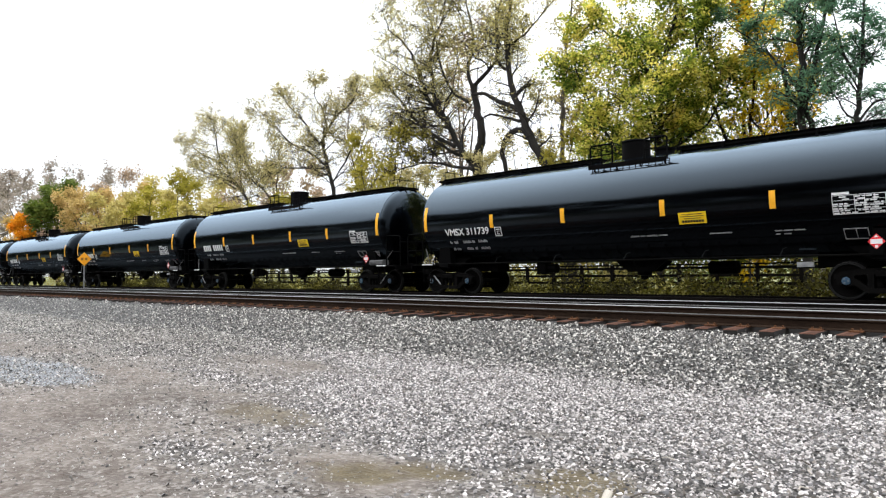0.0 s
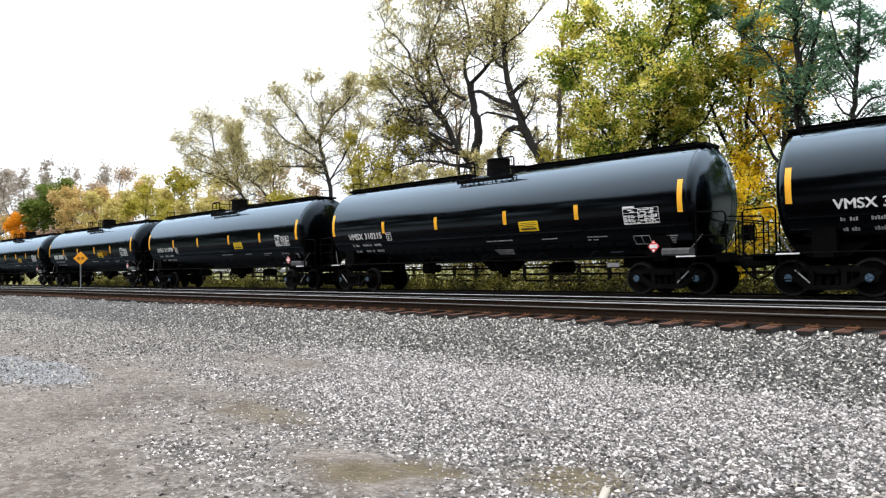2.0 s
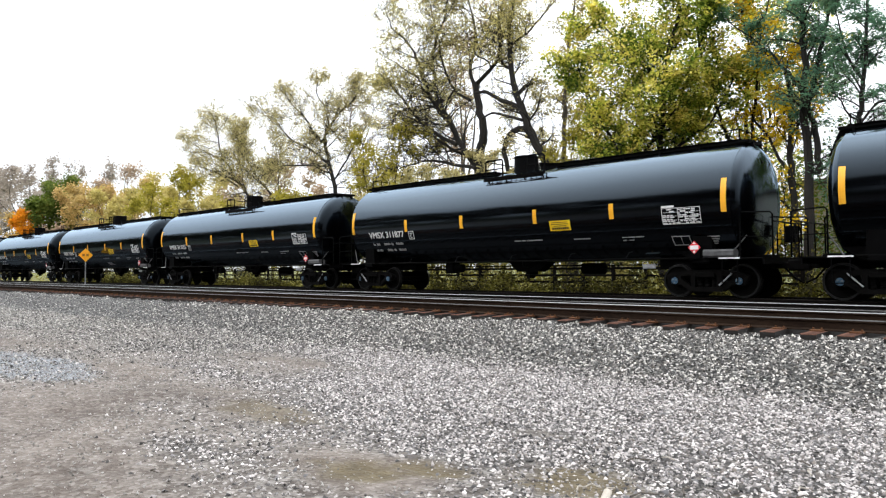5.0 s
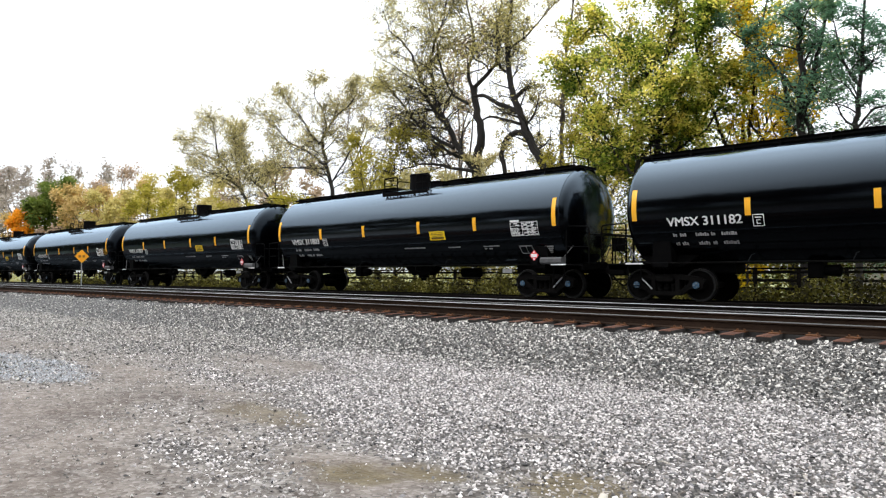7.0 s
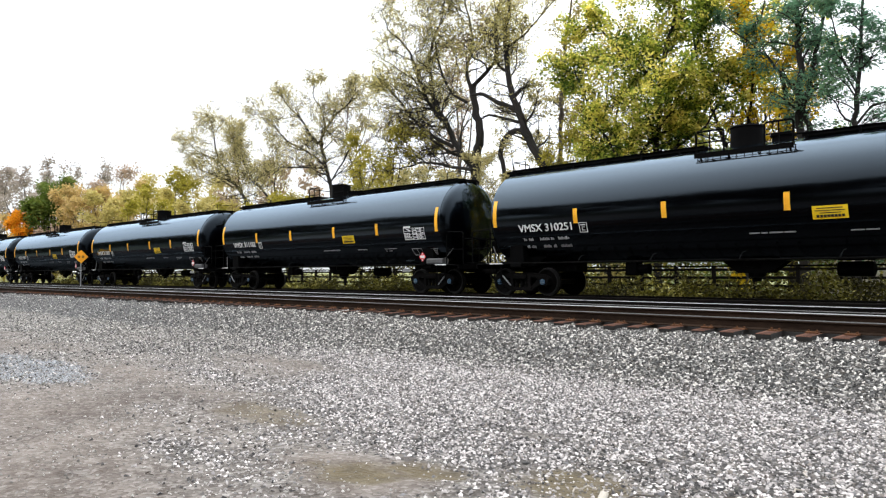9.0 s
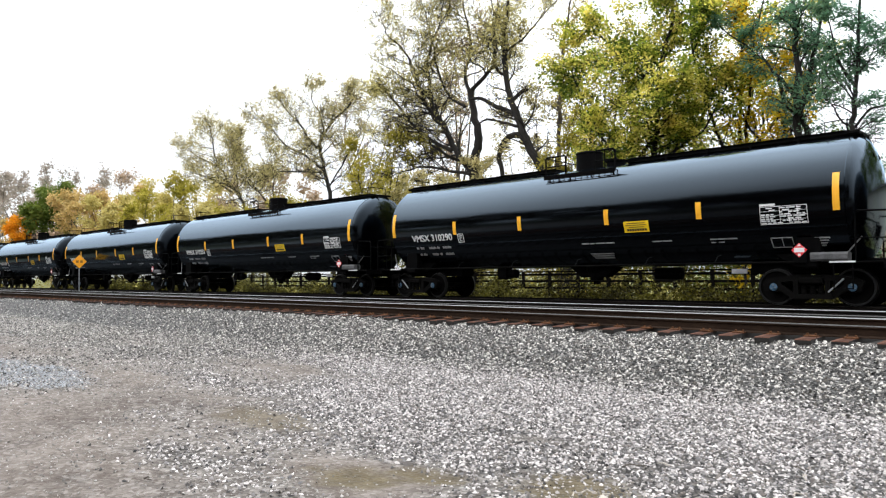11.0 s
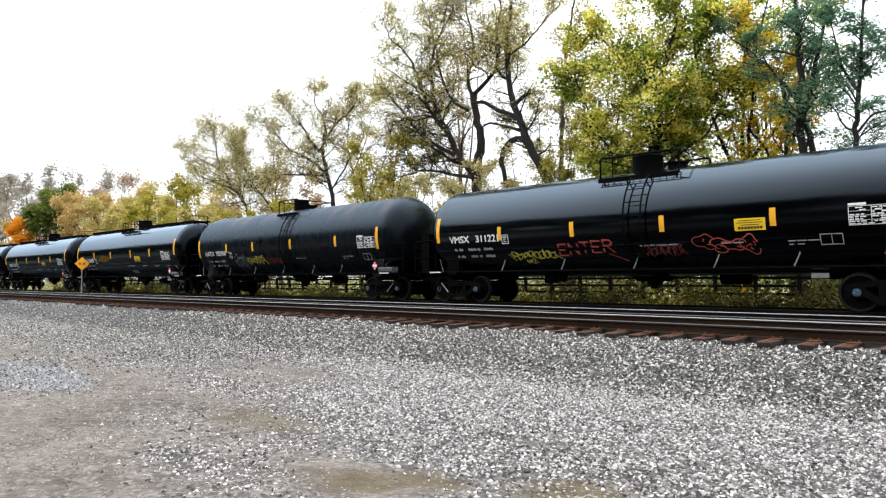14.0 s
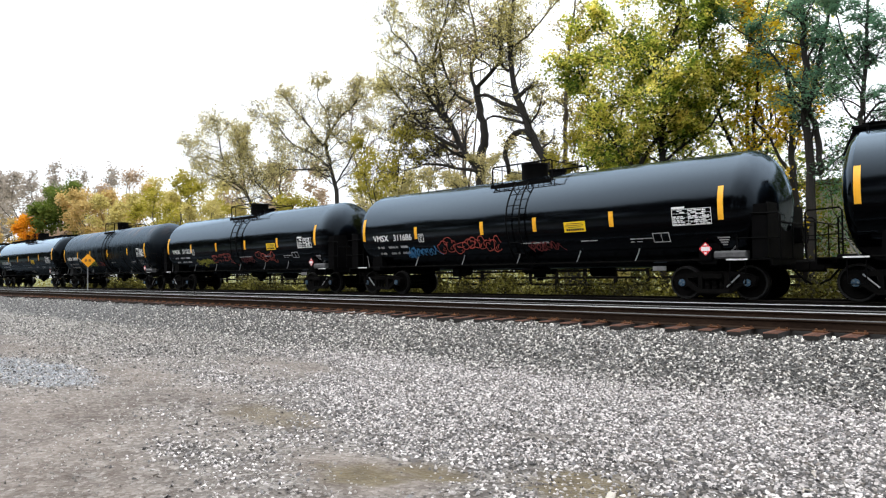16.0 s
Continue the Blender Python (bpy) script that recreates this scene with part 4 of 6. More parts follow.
    if kind == "A":
        s.lathe([(top - 0.06, 0.44), (top + 0.46, 0.42), (top + 0.50, 0.45), (top + 0.54, 0.42), (top + 0.56, 0.2), (top + 0.56, 0.001)], 20, "z", (dx, 0, 0))
    else:
        w = 0.46 if kind == "B" else 0.36
        s.lathe([(top - 0.06, w), (top + 0.40, w), (top + 0.44, w + 0.02), (top + 0.5, w), (top + 0.5, 0.001)], 20, "z", (dx, 0, 0))
    part("manway_housing", s, BLACK, car, "round black valve housing on the tank top", True)
    s = Shape()
    s.lathe([(top - 0.05, 0.28), (top + 0.10, 0.28), (top + 0.14, 0.33), (top + 0.18, 0.33), (top + 0.20, 0.001)], 16, "z", (dx + (0.75 if kind == "C" else 0.95), 0, 0))
    part("manway_lid", s, BLACK, car)
    x0, x1 = (dx - 1.0, dx + 1.55) if kind == "A" else (dx - 1.05, dx + 1.5) if kind == "B" else (dx - 0.35, dx + 1.25)
    for q in (-1, 1):
        s = Shape()
        y = q * 0.98
        for w in (-0.17, -0.085, 0.0, 0.085, 0.155):
            s.box(x0, x1, y + w, y + w + 0.018, top - 0.30, top - 0.27)
        for u in np.arange(x0, x1, 0.21):
            s.box(u, u + 0.014, y - 0.17, y + 0.17, top - 0.297, top - 0.268)
        s.box(x0, x1, min(y + q * 0.15, y + q * 0.18), max(y + q * 0.15, y + q * 0.18), top - 0.37, top - 0.24)
        for u in np.linspace(x0 + 0.12, x1 - 0.12, 4):
            s.tube([(u, y + q * 0.1, top - 0.30), (u, y - q * 0.1, top - 0.44)], 0.03, 5)
        part("side_platform", s, BLACK, car)
        s = Shape()
        h = top + (0.36 if kind == "A" else 0.38)
        y = q * 1.06
        for a, b in (((x0 + 0.02, x0 + 0.78), (x1 - 0.72, x1 - 0.02)) if kind == "A" else ((x0 + 0.02, x1 - 0.02),)):
            s = Shape()
            s.tube([(a, y, top - 0.28), (a, y, h - 0.05), (a + 0.05, y, h), (b - 0.05, y, h), (b, y, h - 0.05), (b, y, top - 0.28)], 0.028, 6)
            if kind == "A":
                s.tube([(a, y, top + 0.05), (b, y, top + 0.05)], 0.02, 5)
                s.tube([((a + b) / 2, y, top - 0.28), ((a + b) / 2, y, h)], 0.02, 5)
            else:
                s.tube([(a + 0.42, y, top - 0.28), (a + 0.42, y, h)], 0.02, 5)
            part("railing", s, BLACK, car)
    for u in ((x0 + 0.02,) if kind == "A" else (x0 + 0.02, x1 - 0.02)):
        s = Shape()
        s.tube([(u, -1.06, top + 0.34), (u, 1.06, top + 0.34)], 0.02, 6)
        part("railing", s, BLACK, car)
    if kind == "A":
        # running board on the crown from end to end
        for a, b in ((-7.75, x0), (x1, 7.75)):
            s = Shape()
            s.box(a, b, -0.46, 0.46, top + 0.03, top + 0.07)
            for q in (-0.46, 0.44):
                s.box(a, b, q, q + 0.02, top - 0.02, top + 0.09)
            u = a + 0.1
            while u < b:
                s.box(u, u + 0.05, -0.5, 0.5, top - 0.08, top + 0.04)
                u += 1.2
            part("running_board", s, BLACK, car, "narrow black walkway along the tank top")
        for e in (-1, 1):
            s = Shape()
            s.tube([(e * 7.69, -0.45, top + 0.05), (e * 7.69, -0.45, top + 0.36), (e * 7.69, 0.45, top + 0.36), (e * 7.69, 0.45, top + 0.05)], 0.018, 5)
            s.tube([(e * 7.19, -0.45, top + 0.05), (e * 7.19, -0.45, top + 0.34), (e * 7.64, -0.45, top + 0.36)], 0.016, 5)
            part("end_hoop", s, BLACK, car)
            s = Shape()
            s.box(min(e * 7.64, e * 7.96), max(e * 7.64, e * 7.96), -0.5, 0.5, top - 0.03, top + 0.05, 0.01)
            s.plate([(e * 7.69, top - 0.02), (e * 7.99, top - 0.02), (e * 8.24, top - 0.62), (e * 8.10, top - 0.66), (e * 7.89, top - 0.22)], -0.3, -0.26)
            s.plate([(e * 7.69, top - 0.02), (e * 7.99, top - 0.02), (e * 8.24, top - 0.62), (e * 8.10, top - 0.66), (e * 7.89, top - 0.22)], 0.26, 0.3)
            part("board_end", s, BLACK, car)
    else:
        # ladders over the sides amidships
        def hoop(u, r, q, a0, a1, k=12):
            return [(u, q * r * math.cos(radians(a0 + (a1 - a0) * j / k)), ZC - drop + r * math.sin(radians(a0 + (a1 - a0) * j / k))) for j in range(k + 1)]

        lx = c["ladder"]
        for q in (-1, 1):
            rr = R + (0.16 if kind == "B" else 0.10)
            lad = part("ladder", Shape().tube(hoop(lx, rr, q, 48, -52), 0.026, 6), BLACK, car)
            part("stile", Shape().tube(hoop(lx + 0.54, rr, q, 48, -52), 0.026, 6), BLACK, lad)
            for j in range(8):
                a = radians(44 - 94 * j / 7)
                part("rung", Shape().tube([(lx, q * rr * math.cos(a), ZC - drop + rr * math.sin(a)), (lx + 0.54, q * rr * math.cos(a), ZC - drop + rr * math.sin(a))], 0.016, 5), BLACK, lad)
            for a0 in (40, 5, -40):
                a = radians(a0)
                for u in (lx, lx + 0.54):
                    part("standoff", Shape().tube([(u, q * R * math.cos(a), ZC - drop + R * math.sin(a)), (u, q * rr * math.cos(a), ZC - drop + rr * math.sin(a))], 0.02, 5), BLACK, lad)
            s = Shape()
            s.box(0.10, 0.92, q * 1.28 - 0.12, q * 1.28 + 0.12, 0.86, 0.92, 0.01)
            s.tube([(0.15, q * 1.28, 0.9), (0.15, q * 0.9, 1.25)], 0.02, 5)
            s.tube([(0.87, q * 1.28, 0.9), (0.87, q * 0.9, 1.25)], 0.02, 5)
            part("ladder_step", s, BLACK, car)
    # lettering that cannot be read, as bars
    bars = Shape()
    for row, z in enumerate((1.80, 1.57)):
        for a, count in ((-6.56 + 0.02 * row, 2), (-6.36, 3), (-5.92 + 0.03 * row, 6 - row), (-5.5, 2), (-5.22, 5), (-4.93, 2)):
            for j in range(count):
                decal(bars, a + 0.062 * j, a + 0.062 * j + 0.045, z, z + 0.085 - 0.02 * ((j + row) % 2))
    tagged(part("weight_lettering", bars, GREYW, body, "two rows of small white lettering"), kind="stuff")
    s = Shape()
    o = 0.93 if kind == "C" else 0.0
    for a, b in ((0.60, 0.86), (0.90, 1.05), (1.10, 1.42), (1.46, 1.72)):
        if not o or a < 1.2:
            decal(s, a + o, b + o, 1.73 + 0.1 * o, 1.762 + 0.095 * o)
    part("small_lettering", s, GREYW, body)
    if kind != "C":
        s = Shape()
        decal(s, 2.92, 3.20, 1.718, 1.745)
        decal(s, 3.23, 3.50, 1.718, 1.745)
        part("small_lettering", s, GREYW, body)
    s = Shape()
    o = 0.40 if kind == "C" else 0.0
    for a, b in ((4.58, 4.75), (4.78, 5.0), (5.03, 5.28)):
        decal(s, a + o, b + o, 1.71 + o * 0.3, 1.735 + o * 0.3)
        if a < 5:
            decal(s, a + o, b - 0.06 + o, 1.63 + o * 0.3, 1.65 + o * 0.3)
    part("small_lettering", s, GREYW, body)
    s = Shape()
    o, h = (0.18, 0.12) if kind == "C" else (0.0, 0.0)
    for z0, z1, a, b in ((2.475, 2.53, 5.95, 6.32), (2.02, 2.032, 5.95, 7.05), (2.45, 2.462, 5.95, 7.05)):
        decal(s, a + o, b + o, z0 + h, z1 + h)
    chance = random.Random(17)
    for row in range(8):
        z = 2.403 - row * 0.052
        u = 5.97
        while u < 7.0:
            w = chance.uniform(0.05, 0.15)
            if chance.random() < 0.8 and not 6.38 < u + w < 6.46:
                decal(s, u + o, min(u + w, 7.02) + o, z + h, z + 0.028 + h)
            u += w + 0.028
        if row % 2:
            decal(s, 5.96 + o, 7.04 + o, z + h - 0.013, z + h - 0.006)
    for u in (5.955, 6.42, 6.63, 6.83, 7.045):
        decal(s, u - 0.006 + o, u + 0.006 + o, 2.02 + h, 2.46 + h)
    part("test_table", s, WHITE, body, "white table of small lettering")
    s = Shape()
    a, b = (6.10, 6.62) if kind == "A" else (5.30, 5.80) if kind == "B" else (6.30, 6.80)
    zz = (1.45, 1.70) if kind == "A" else (1.60, 1.86) if kind == "B" else (1.66, 1.92)
    for q in ((a, b, zz[0], zz[0] + 0.02), (a, b, zz[1] - 0.02, zz[1]), (a, a + 0.02, *zz), (b - 0.02, b, *zz), ((a + b) / 2, (a + b) / 2 + 0.015, *zz)):
        decal(s, *q)
    part("box_stencil", s, GREYW, body)
    s = Shape()
    for row in range(4):
        decal(s, 7.12 + 0.03 * row, 7.45 - 0.04 * row, 1.64 - 0.06 * row, 1.67 - 0.06 * row)
    part("stencil", s, GREYW, body)
    # boxed class mark after the number
    s = Shape()
    o = 0.14 if kind == "C" else 0.0
    for a, b, *q in ((-4.37, -4.09, 1.98, 2.0), (-4.37, -4.09, 2.26, 2.28), (-4.37, -4.35, 1.98, 2.28), (-4.11, -4.09, 1.98, 2.28), (-4.31, -4.15, 2.19, 2.22),
                     (-4.28, -4.18, 2.04, 2.06), (-4.28, -4.18, 2.13, 2.15), (-4.28, -4.26, 2.04, 2.15)):
        decal(s, a + o, b + o, *q)
    part("class_mark", s, WHITE, body)
    # numbers on the trailing head, as bars
    s = Shape()

    def on_head(y, z):
        r = math.hypot(y, z - ZC) / R
        d = c["tip"] - c["seam"]
        return (c["seam"] + d * math.sqrt(max(0, 1 - r ** 2.2)) + 0.05, y, z)

    rows = [(3.05, 3.13, ((-1.22, -0.90), (-0.80, -0.38))), (2.93, 2.97, ((-1.18, -0.98), (-0.86, -0.44))), (2.82, 2.86, ((-1.18, -0.98), (-0.86, -0.62), (-0.56, -0.5)))]
    for z0, z1, runs in rows:
        for a, b in runs:
            k = 4
            v = []
            for i in range(k + 1):
                y = a + (b - a) * i / k
                v += [on_head(y, z0), on_head(y, z1)]
            s.add(v, [(2 * i, 2 * i + 2, 2 * i + 3, 2 * i + 1) for i in range(k)])
    part("head_lettering", s, WHITE, body, "small white lettering on the tank head")
    if kind == "A":
        warning_panel(body, 2.15, 2.01)
    for e in (-1, 1):
        truck_parts(car, e * c["trucks"], e)
    if kind == "C":
        for ob in car.children:
            if ob.name.split(".")[0] in ("truck", "equipment_box", "placard_holder", "saddle"):
                ob.location.x += 0.26
    return car


def scrawl(s, rng, u0, u1, z0, z1, w, count):
    """A fast sprayed scribble: uneven loops run into one another, with flourishes before, under and after; no letters."""
    h = z1 - z0
    for coat in range(2):
        pts, u, a = [], u0, rng.uniform(0, 6)
        tall, wide = rng.uniform(0.3, 0.55), rng.uniform(0.5, 1.3)
        pace = (u1 - u0) / (count * 16.0)
        while u < u1:
            a += 0.40
            if rng.random() < 0.12:
                tall, wide = rng.uniform(0.18, 0.62), rng.uniform(0.4, 1.5)
            u += pace * rng.uniform(0.5, 1.5)
            pts.append((u + pace * 5.0 * wide * math.cos(a) * (1 if coat else -1), (z0 + z1) / 2 + h * (tall * math.sin(a) + 0.12 * math.sin(a * 0.31 + coat))))
        cuts = sorted(rng.sample(range(2, len(pts) - 2), max(1, count // 3)))
        for p, q in zip([0] + cuts, [c - rng.randrange(0, 3) for c in cuts] + [len(pts)]):
            stroke(s, pts[p:q], w * rng.uniform(0.5, 0.9))
    for k in range(3):
        d = (u1 - u0) * rng.uniform(0.1, 0.22)
        a = u0 + (u1 - u0) * (-0.06, 0.4, 0.98)[k]
        stroke(s, [(a, z0 + h * rng.uniform(0.5, 0.7)), (a + d * 0.5, z0 + h * rng.uniform(0.1, 0.3)), (a + d, z0 - h * rng.uniform(0.0, 0.2))], w * 0.7)


def bubbles(s, rng, u0, u1, z0, z1, w, count):
    """Fat outlined blots pressed together, crossed by short uneven strokes; no letters."""
    span, u = (u1 - u0) / count, u0
    for k in range(count):
        wide = span * rng.uniform(0.75, 1.3)
        cu, cz, h = u + wide * 0.5, (z0 + z1) / 2 + rng.uniform(-0.08, 0.08), (z1 - z0) * rng.uniform(0.4, 0.6)
        a0, b0 = rng.uniform(0, 6), rng.uniform(0, 6)
        ring = []
        for a in np.linspace(0.3, 2 * math.pi - rng.uniform(-0.2, 0.9), 30):
            f = 1 + 0.22 * math.sin(2 * a + a0) + 0.16 * math.sin(3 * a + b0) + 0.07 * math.sin(5 * a)
            ring.append((cu + wide * 0.62 * math.cos(a) * f + 0.12 * h * math.sin(a), cz + h * math.sin(a) * f))
        stroke(s, ring, w * rng.uniform(0.6, 0.9))
        for q in range(rng.randrange(2, 5)):
            a, d = rng.uniform(0, 6.28), rng.uniform(0.15, 0.5)
            o = (cu + wide * rng.uniform(-0.3, 0.3), cz + h * rng.uniform(-0.5, 0.5))
            stroke(s, [o, (o[0] + 0.5 * d * wide * math.cos(a), o[1] + 0.6 * d * h * math.sin(a)), (o[0] + d * wide * math.cos(a + 0.7), o[1] + 1.4 * d * h * math.sin(a + 0.7))], w * rng.uniform(0.4, 0.8))
        u += wide


def word_strokes(s, u, z, h, w, gap, thick):
    """ENTER, letter by letter, in single strokes."""
    glyphs = {"E": [[(1, 1), (0, 1), (0, 0), (1, 0)], [(0, 0.5), (0.8, 0.5)]], "N": [[(0, 0), (0, 1), (1, 0), (1, 1)]], "T": [[(0, 1), (1, 1)], [(0.5, 1), (0.5, 0)]],
              "R": [[(0, 0), (0, 1), (0.8, 0.95), (1, 0.75), (0.8, 0.52), (0, 0.48)], [(0.4, 0.48), (1.1, -0.1)]]}
    for j, ch in enumerate("ENTER"):
        for line in glyphs[ch]:
            stroke(s, [(u + j * gap + a * w, z + b * h + 0.02 * j) for a, b in line], thick)


car_a = make_car("A", GLOSS, "glossy black tank car with yellow reflector strips")
car_b = make_car("B", SATIN, "satin black tank car with side ladders")
car_c = make_car("C", DUSTY, "dusty matt black tank car with side ladders")
DIGITS = {-4: "", -3: "", -2: "", -1: "", 0: "VMSX 311739", 1: "VMSX 310215", 2: "VMSX 311055", 3: "VMSX 311877", 4: "VMSX 311803", 5: "VMSX 311182",
          6: "VMSX 310251", 7: "VMSX 310290", 8: "NATX  302908", 9: "VMSX   311221", 10: "VMSX   311686", 11: ""}


def lead(t):
    """Where along the line the leading reflector of car 0 is at t seconds."""
    q = t - 8
    return ((0.00073 * q + 0.017) * q - 11.59565) * q - 111.84711


def car_offset(k):
    kind = "C" if k == 8 else "B" if k in (9, 10) else "A"
    return 18.08 * k + {8: 0.28, 9: 0.28, 10: 0.25, 11: -0.06}.get(k, 0.0) - CAR_TYPES[kind]["stripes"][0]


train = {}
used = set()
for k in range(-4, 12):
    model = car_c if k == 8 else car_b if k in (9, 10) else car_a
    at = pose(lead(0) + car_offset(k), Y_TRAIN, 0)
    if model in used:
        ob = copy_thing(model, at)
    else:
        used.add(model)
        ob = model
        ob.location = at.translation
    train[k] = ob
for k, ob in train.items():
    tank = next(o for o in ob.children if o.name.startswith("tank."
                                                          ) or o.name == "tank")
    LIFT[0] = {8: 0.045, 9: 0.16, 10: 0.16}.get(k, 0.0)
    if DIGITS[k]:
        lettering("car_number", DIGITS[k], -6.74 if k > 8 else -6.67, -4.50 if k > 7 else -4.62, 2.075, 2.315, WHITE, tank, "white stencilled car number")
    else:
        s = Shape()
        for j in range(10):
            if j != 4:
                decal(s, -6.67 + 0.205 * j, -6.53 + 0.205 * j, 2.05, 2.34)
        part("car_number", s, WHITE, tank, "white stencilled lettering, too small to read")
    if k in (1, 7):
        s = Shape()
        for row in range(3):
            decal(s, 0.75 + 0.03 * row, 1.55 - 0.03 * row, 1.42 - 0.06 * row, 1.455 - 0.06 * row)
        part("stencil_block", s, GREYW, tank, "rows of small grey lettering")
rng = random.Random(11)
# material, from, to, foot, head, stroke width, shapes, kind, label
TAGS = {8: [(SPRAYW, -3.75, -2.75, 1.52, 2.02, 0.032, 3, "bubbles", "pale outlined sprayed bubbles"), (SPRAYY, -2.62, -1.15, 1.62, 1.98, 0.04, 6, "scrawl", "yellow sprayed tag"),
            (SPRAYD, -0.95, 0.35, 1.6, 1.85, 0.04, 6, "scrawl", "faded red sprayed tag")],
        9: [(SPRAYY, -4.1, -2.35, 1.47, 1.72, 0.036, 8, "scrawl", "yellow sprayed tag"), (SPRAYY, -3.55, -3.2, 1.34, 1.44, 0.028, 2, "scrawl", "small yellow sprayed mark"),
            (SPRAYD, 0.72, 1.85, 1.48, 1.74, 0.034, 6, "scrawl", "faded red sprayed tag"), (SPRAYR, 2.28, 3.62, 1.54, 1.92, 0.036, 4, "bubbles", "red outlined sprayed shapes")],
        10: [(SPRAYB, -4.75, -3.35, 1.5, 1.78, 0.042, 6, "scrawl", "blue sprayed tag"), (SPRAYB, -4.95, -4.6, 1.42, 1.6, 0.04, 2, "scrawl", "small blue sprayed mark"),
             (SPRAYR, -1.65, -0.25, 1.56, 1.98, 0.034, 4, "bubbles", "red outlined sprayed shapes"), (SPRAYD, 0.95, 2.1, 1.52, 1.78, 0.034, 5, "scrawl", "faded red sprayed tag")]}
for k, plan in TAGS.items():
    tank = next(o for o in train[k].children if o.name.split(".")[0] == "tank")
    LIFT[0] = 0.045 if k == 8 else 0.16
    for mt, a, b, z0, z1, w, count, how, lab in plan:
        s = Shape()
        if how == "scrawl":
            scrawl(s, rng, a, b, z0, z1, w, count)
        else:
            bubbles(s, rng, a, b, z0, z1, w, count)
        part("graffiti", s, mt, tank, lab)
    if k in (9, 10):
        warning_panel(tank, 3.33 if k == 9 else 2.40, 2.02)
        s = Shape()
        if k == 9:
            word_strokes(s, -2.2, 1.55, 0.34, 0.30, 0.40, 0.026)
            word_strokes(s, -2.17, 1.53, 0.33, 0.31, 0.40, 0.014)
            stroke(s, [(-0.45, 1.55), (-0.1, 1.42), (0.1, 1.33)], 0.026)
        else:
            bubbles(s, rng, -3.2, -1.75, 1.58, 1.95, 0.034, 4)
        part("graffiti", s, SPRAYR, tank, "red sprayed word" if k == 9 else "red outlined sprayed shapes")
# the last satin car carries its middle strips differently
strips = sorted((o for o in next(p for p in train[10].children if p.name.split(".")[0] == "tank").children if o.name.split(".")[0] == "reflector_strip"), key=lambda o: o.data.vertices[0].co.x)
next(o for o in strips[0].parent.children if o.name.split(".")[0] == "class_mark").location.x += 0.22
for j, shift in ((1, 0.18), (2, 0.62), (3, -0.07), (4, -0.22)):
    strips[j].location.x += shift
strips = sorted((o for o in next(p for p in train[0].children if p.name.split(".")[0] == "tank").children if o.name.split(".")[0] == "reflector_strip"), key=lambda o: o.data.vertices[0].co.x)
for j, shift in ((3, 0.1), (4, 0.24)):
    strips[j].location.x += shift
# half-height shields on the two satin cars' ends
for k in (9, 10):
    for e in (-1, 1):
        s = Shape()
        s.box(min(e * 8.36, e * 8.40), max(e * 8.36, e * 8.40), -1.36, 1.36, 1.09, 2.52, 0.05)
        s.box(min(e * 8.0, e * 8.37), max(e * 8.0, e * 8.37), -1.36, -1.32, 1.09, 2.48)
        s.box(min(e * 8.0, e * 8.37), max(e * 8.0, e * 8.37), 1.32, 1.36, 1.09, 2.48)
        part("head_shield", s, BLACK, train[k], "square black half-height end shield")


# ---- trees ----
def leaf_mesh(name, centres, size, mat, rng, slim=0.55, droop=0.0, along=None, flat=0.0):
    """Many small pointed leaves, each a folded diamond. along: the twigs' directions; flat: how level the blades lie."""
    n = len(centres)
    d = rng.normal(size=(n, 3))
    if along is not None:
        d = d * 0.7 + along
    d[:, 2] = d[:, 2] * (0.7 - 0.45 * flat) - droop
    d /= np.linalg.norm(d, axis=1)[:, None]
    up = rng.normal(size=(n, 3)) * (1 - 0.75 * flat) + np.array([0, 0, flat * 1.2])
    side = np.cross(d, up)
    side /= np.linalg.norm(side, axis=1)[:, None] + 1e-9
    up = np.cross(side, d)
    ln = (size * (0.6 + 0.8 * rng.random(n)))[:, None]
    w = ln * slim * 0.5
    p = np.stack([centres - d * ln * 0.5, centres + side * w + up * ln * 0.1, centres + d * ln * 0.5, centres - side * w + up * ln * 0.1], 1)
    faces = np.arange(4 * n).reshape(n, 4)
    return soup(name, p.reshape(-1, 3), faces, mat)


def curve_out(rng, p, d, length, steps, bend, rise):
    """A limb's line: it bends steadily one way, wavers, and rises or hangs towards its tip."""
    pts, q, dd = [Vector(p)], Vector(p), Vector(d).normalized()
    turn = Vector((rng.gauss(0, 1), rng.gauss(0, 1), rng.gauss(0, 0.6))) * bend
    for j in range(steps):
        if rng.random() < 0.25:
            turn = -turn
        waver = Vector((rng.gauss(0, 1), rng.gauss(0, 1), rng.gauss(0, 0.7))) * bend * 0.8
        dd = (dd + turn + waver + Vector((0, 0, rise * (j + 1) / steps))).normalized()
        q = q + dd * length / steps
        pts.append(q.copy())
    return pts


def side_shoot(rng, pts, f, keep, spread):
    """A point at f along a line and a direction leaving it sideways."""
    i = min(len(pts) - 2, int(f * (len(pts) - 1)))
    o = pts[i].lerp(pts[i + 1], f * (len(pts) - 1) - i)
    axis = (pts[i + 1] - pts[i]).normalized()
    out = Vector((rng.gauss(0, 1), rng.gauss(0, 1), rng.gauss(0, 0.7)))
    out = (out - axis * out.dot(axis)).normalized()
    return o, axis * keep + out * spread


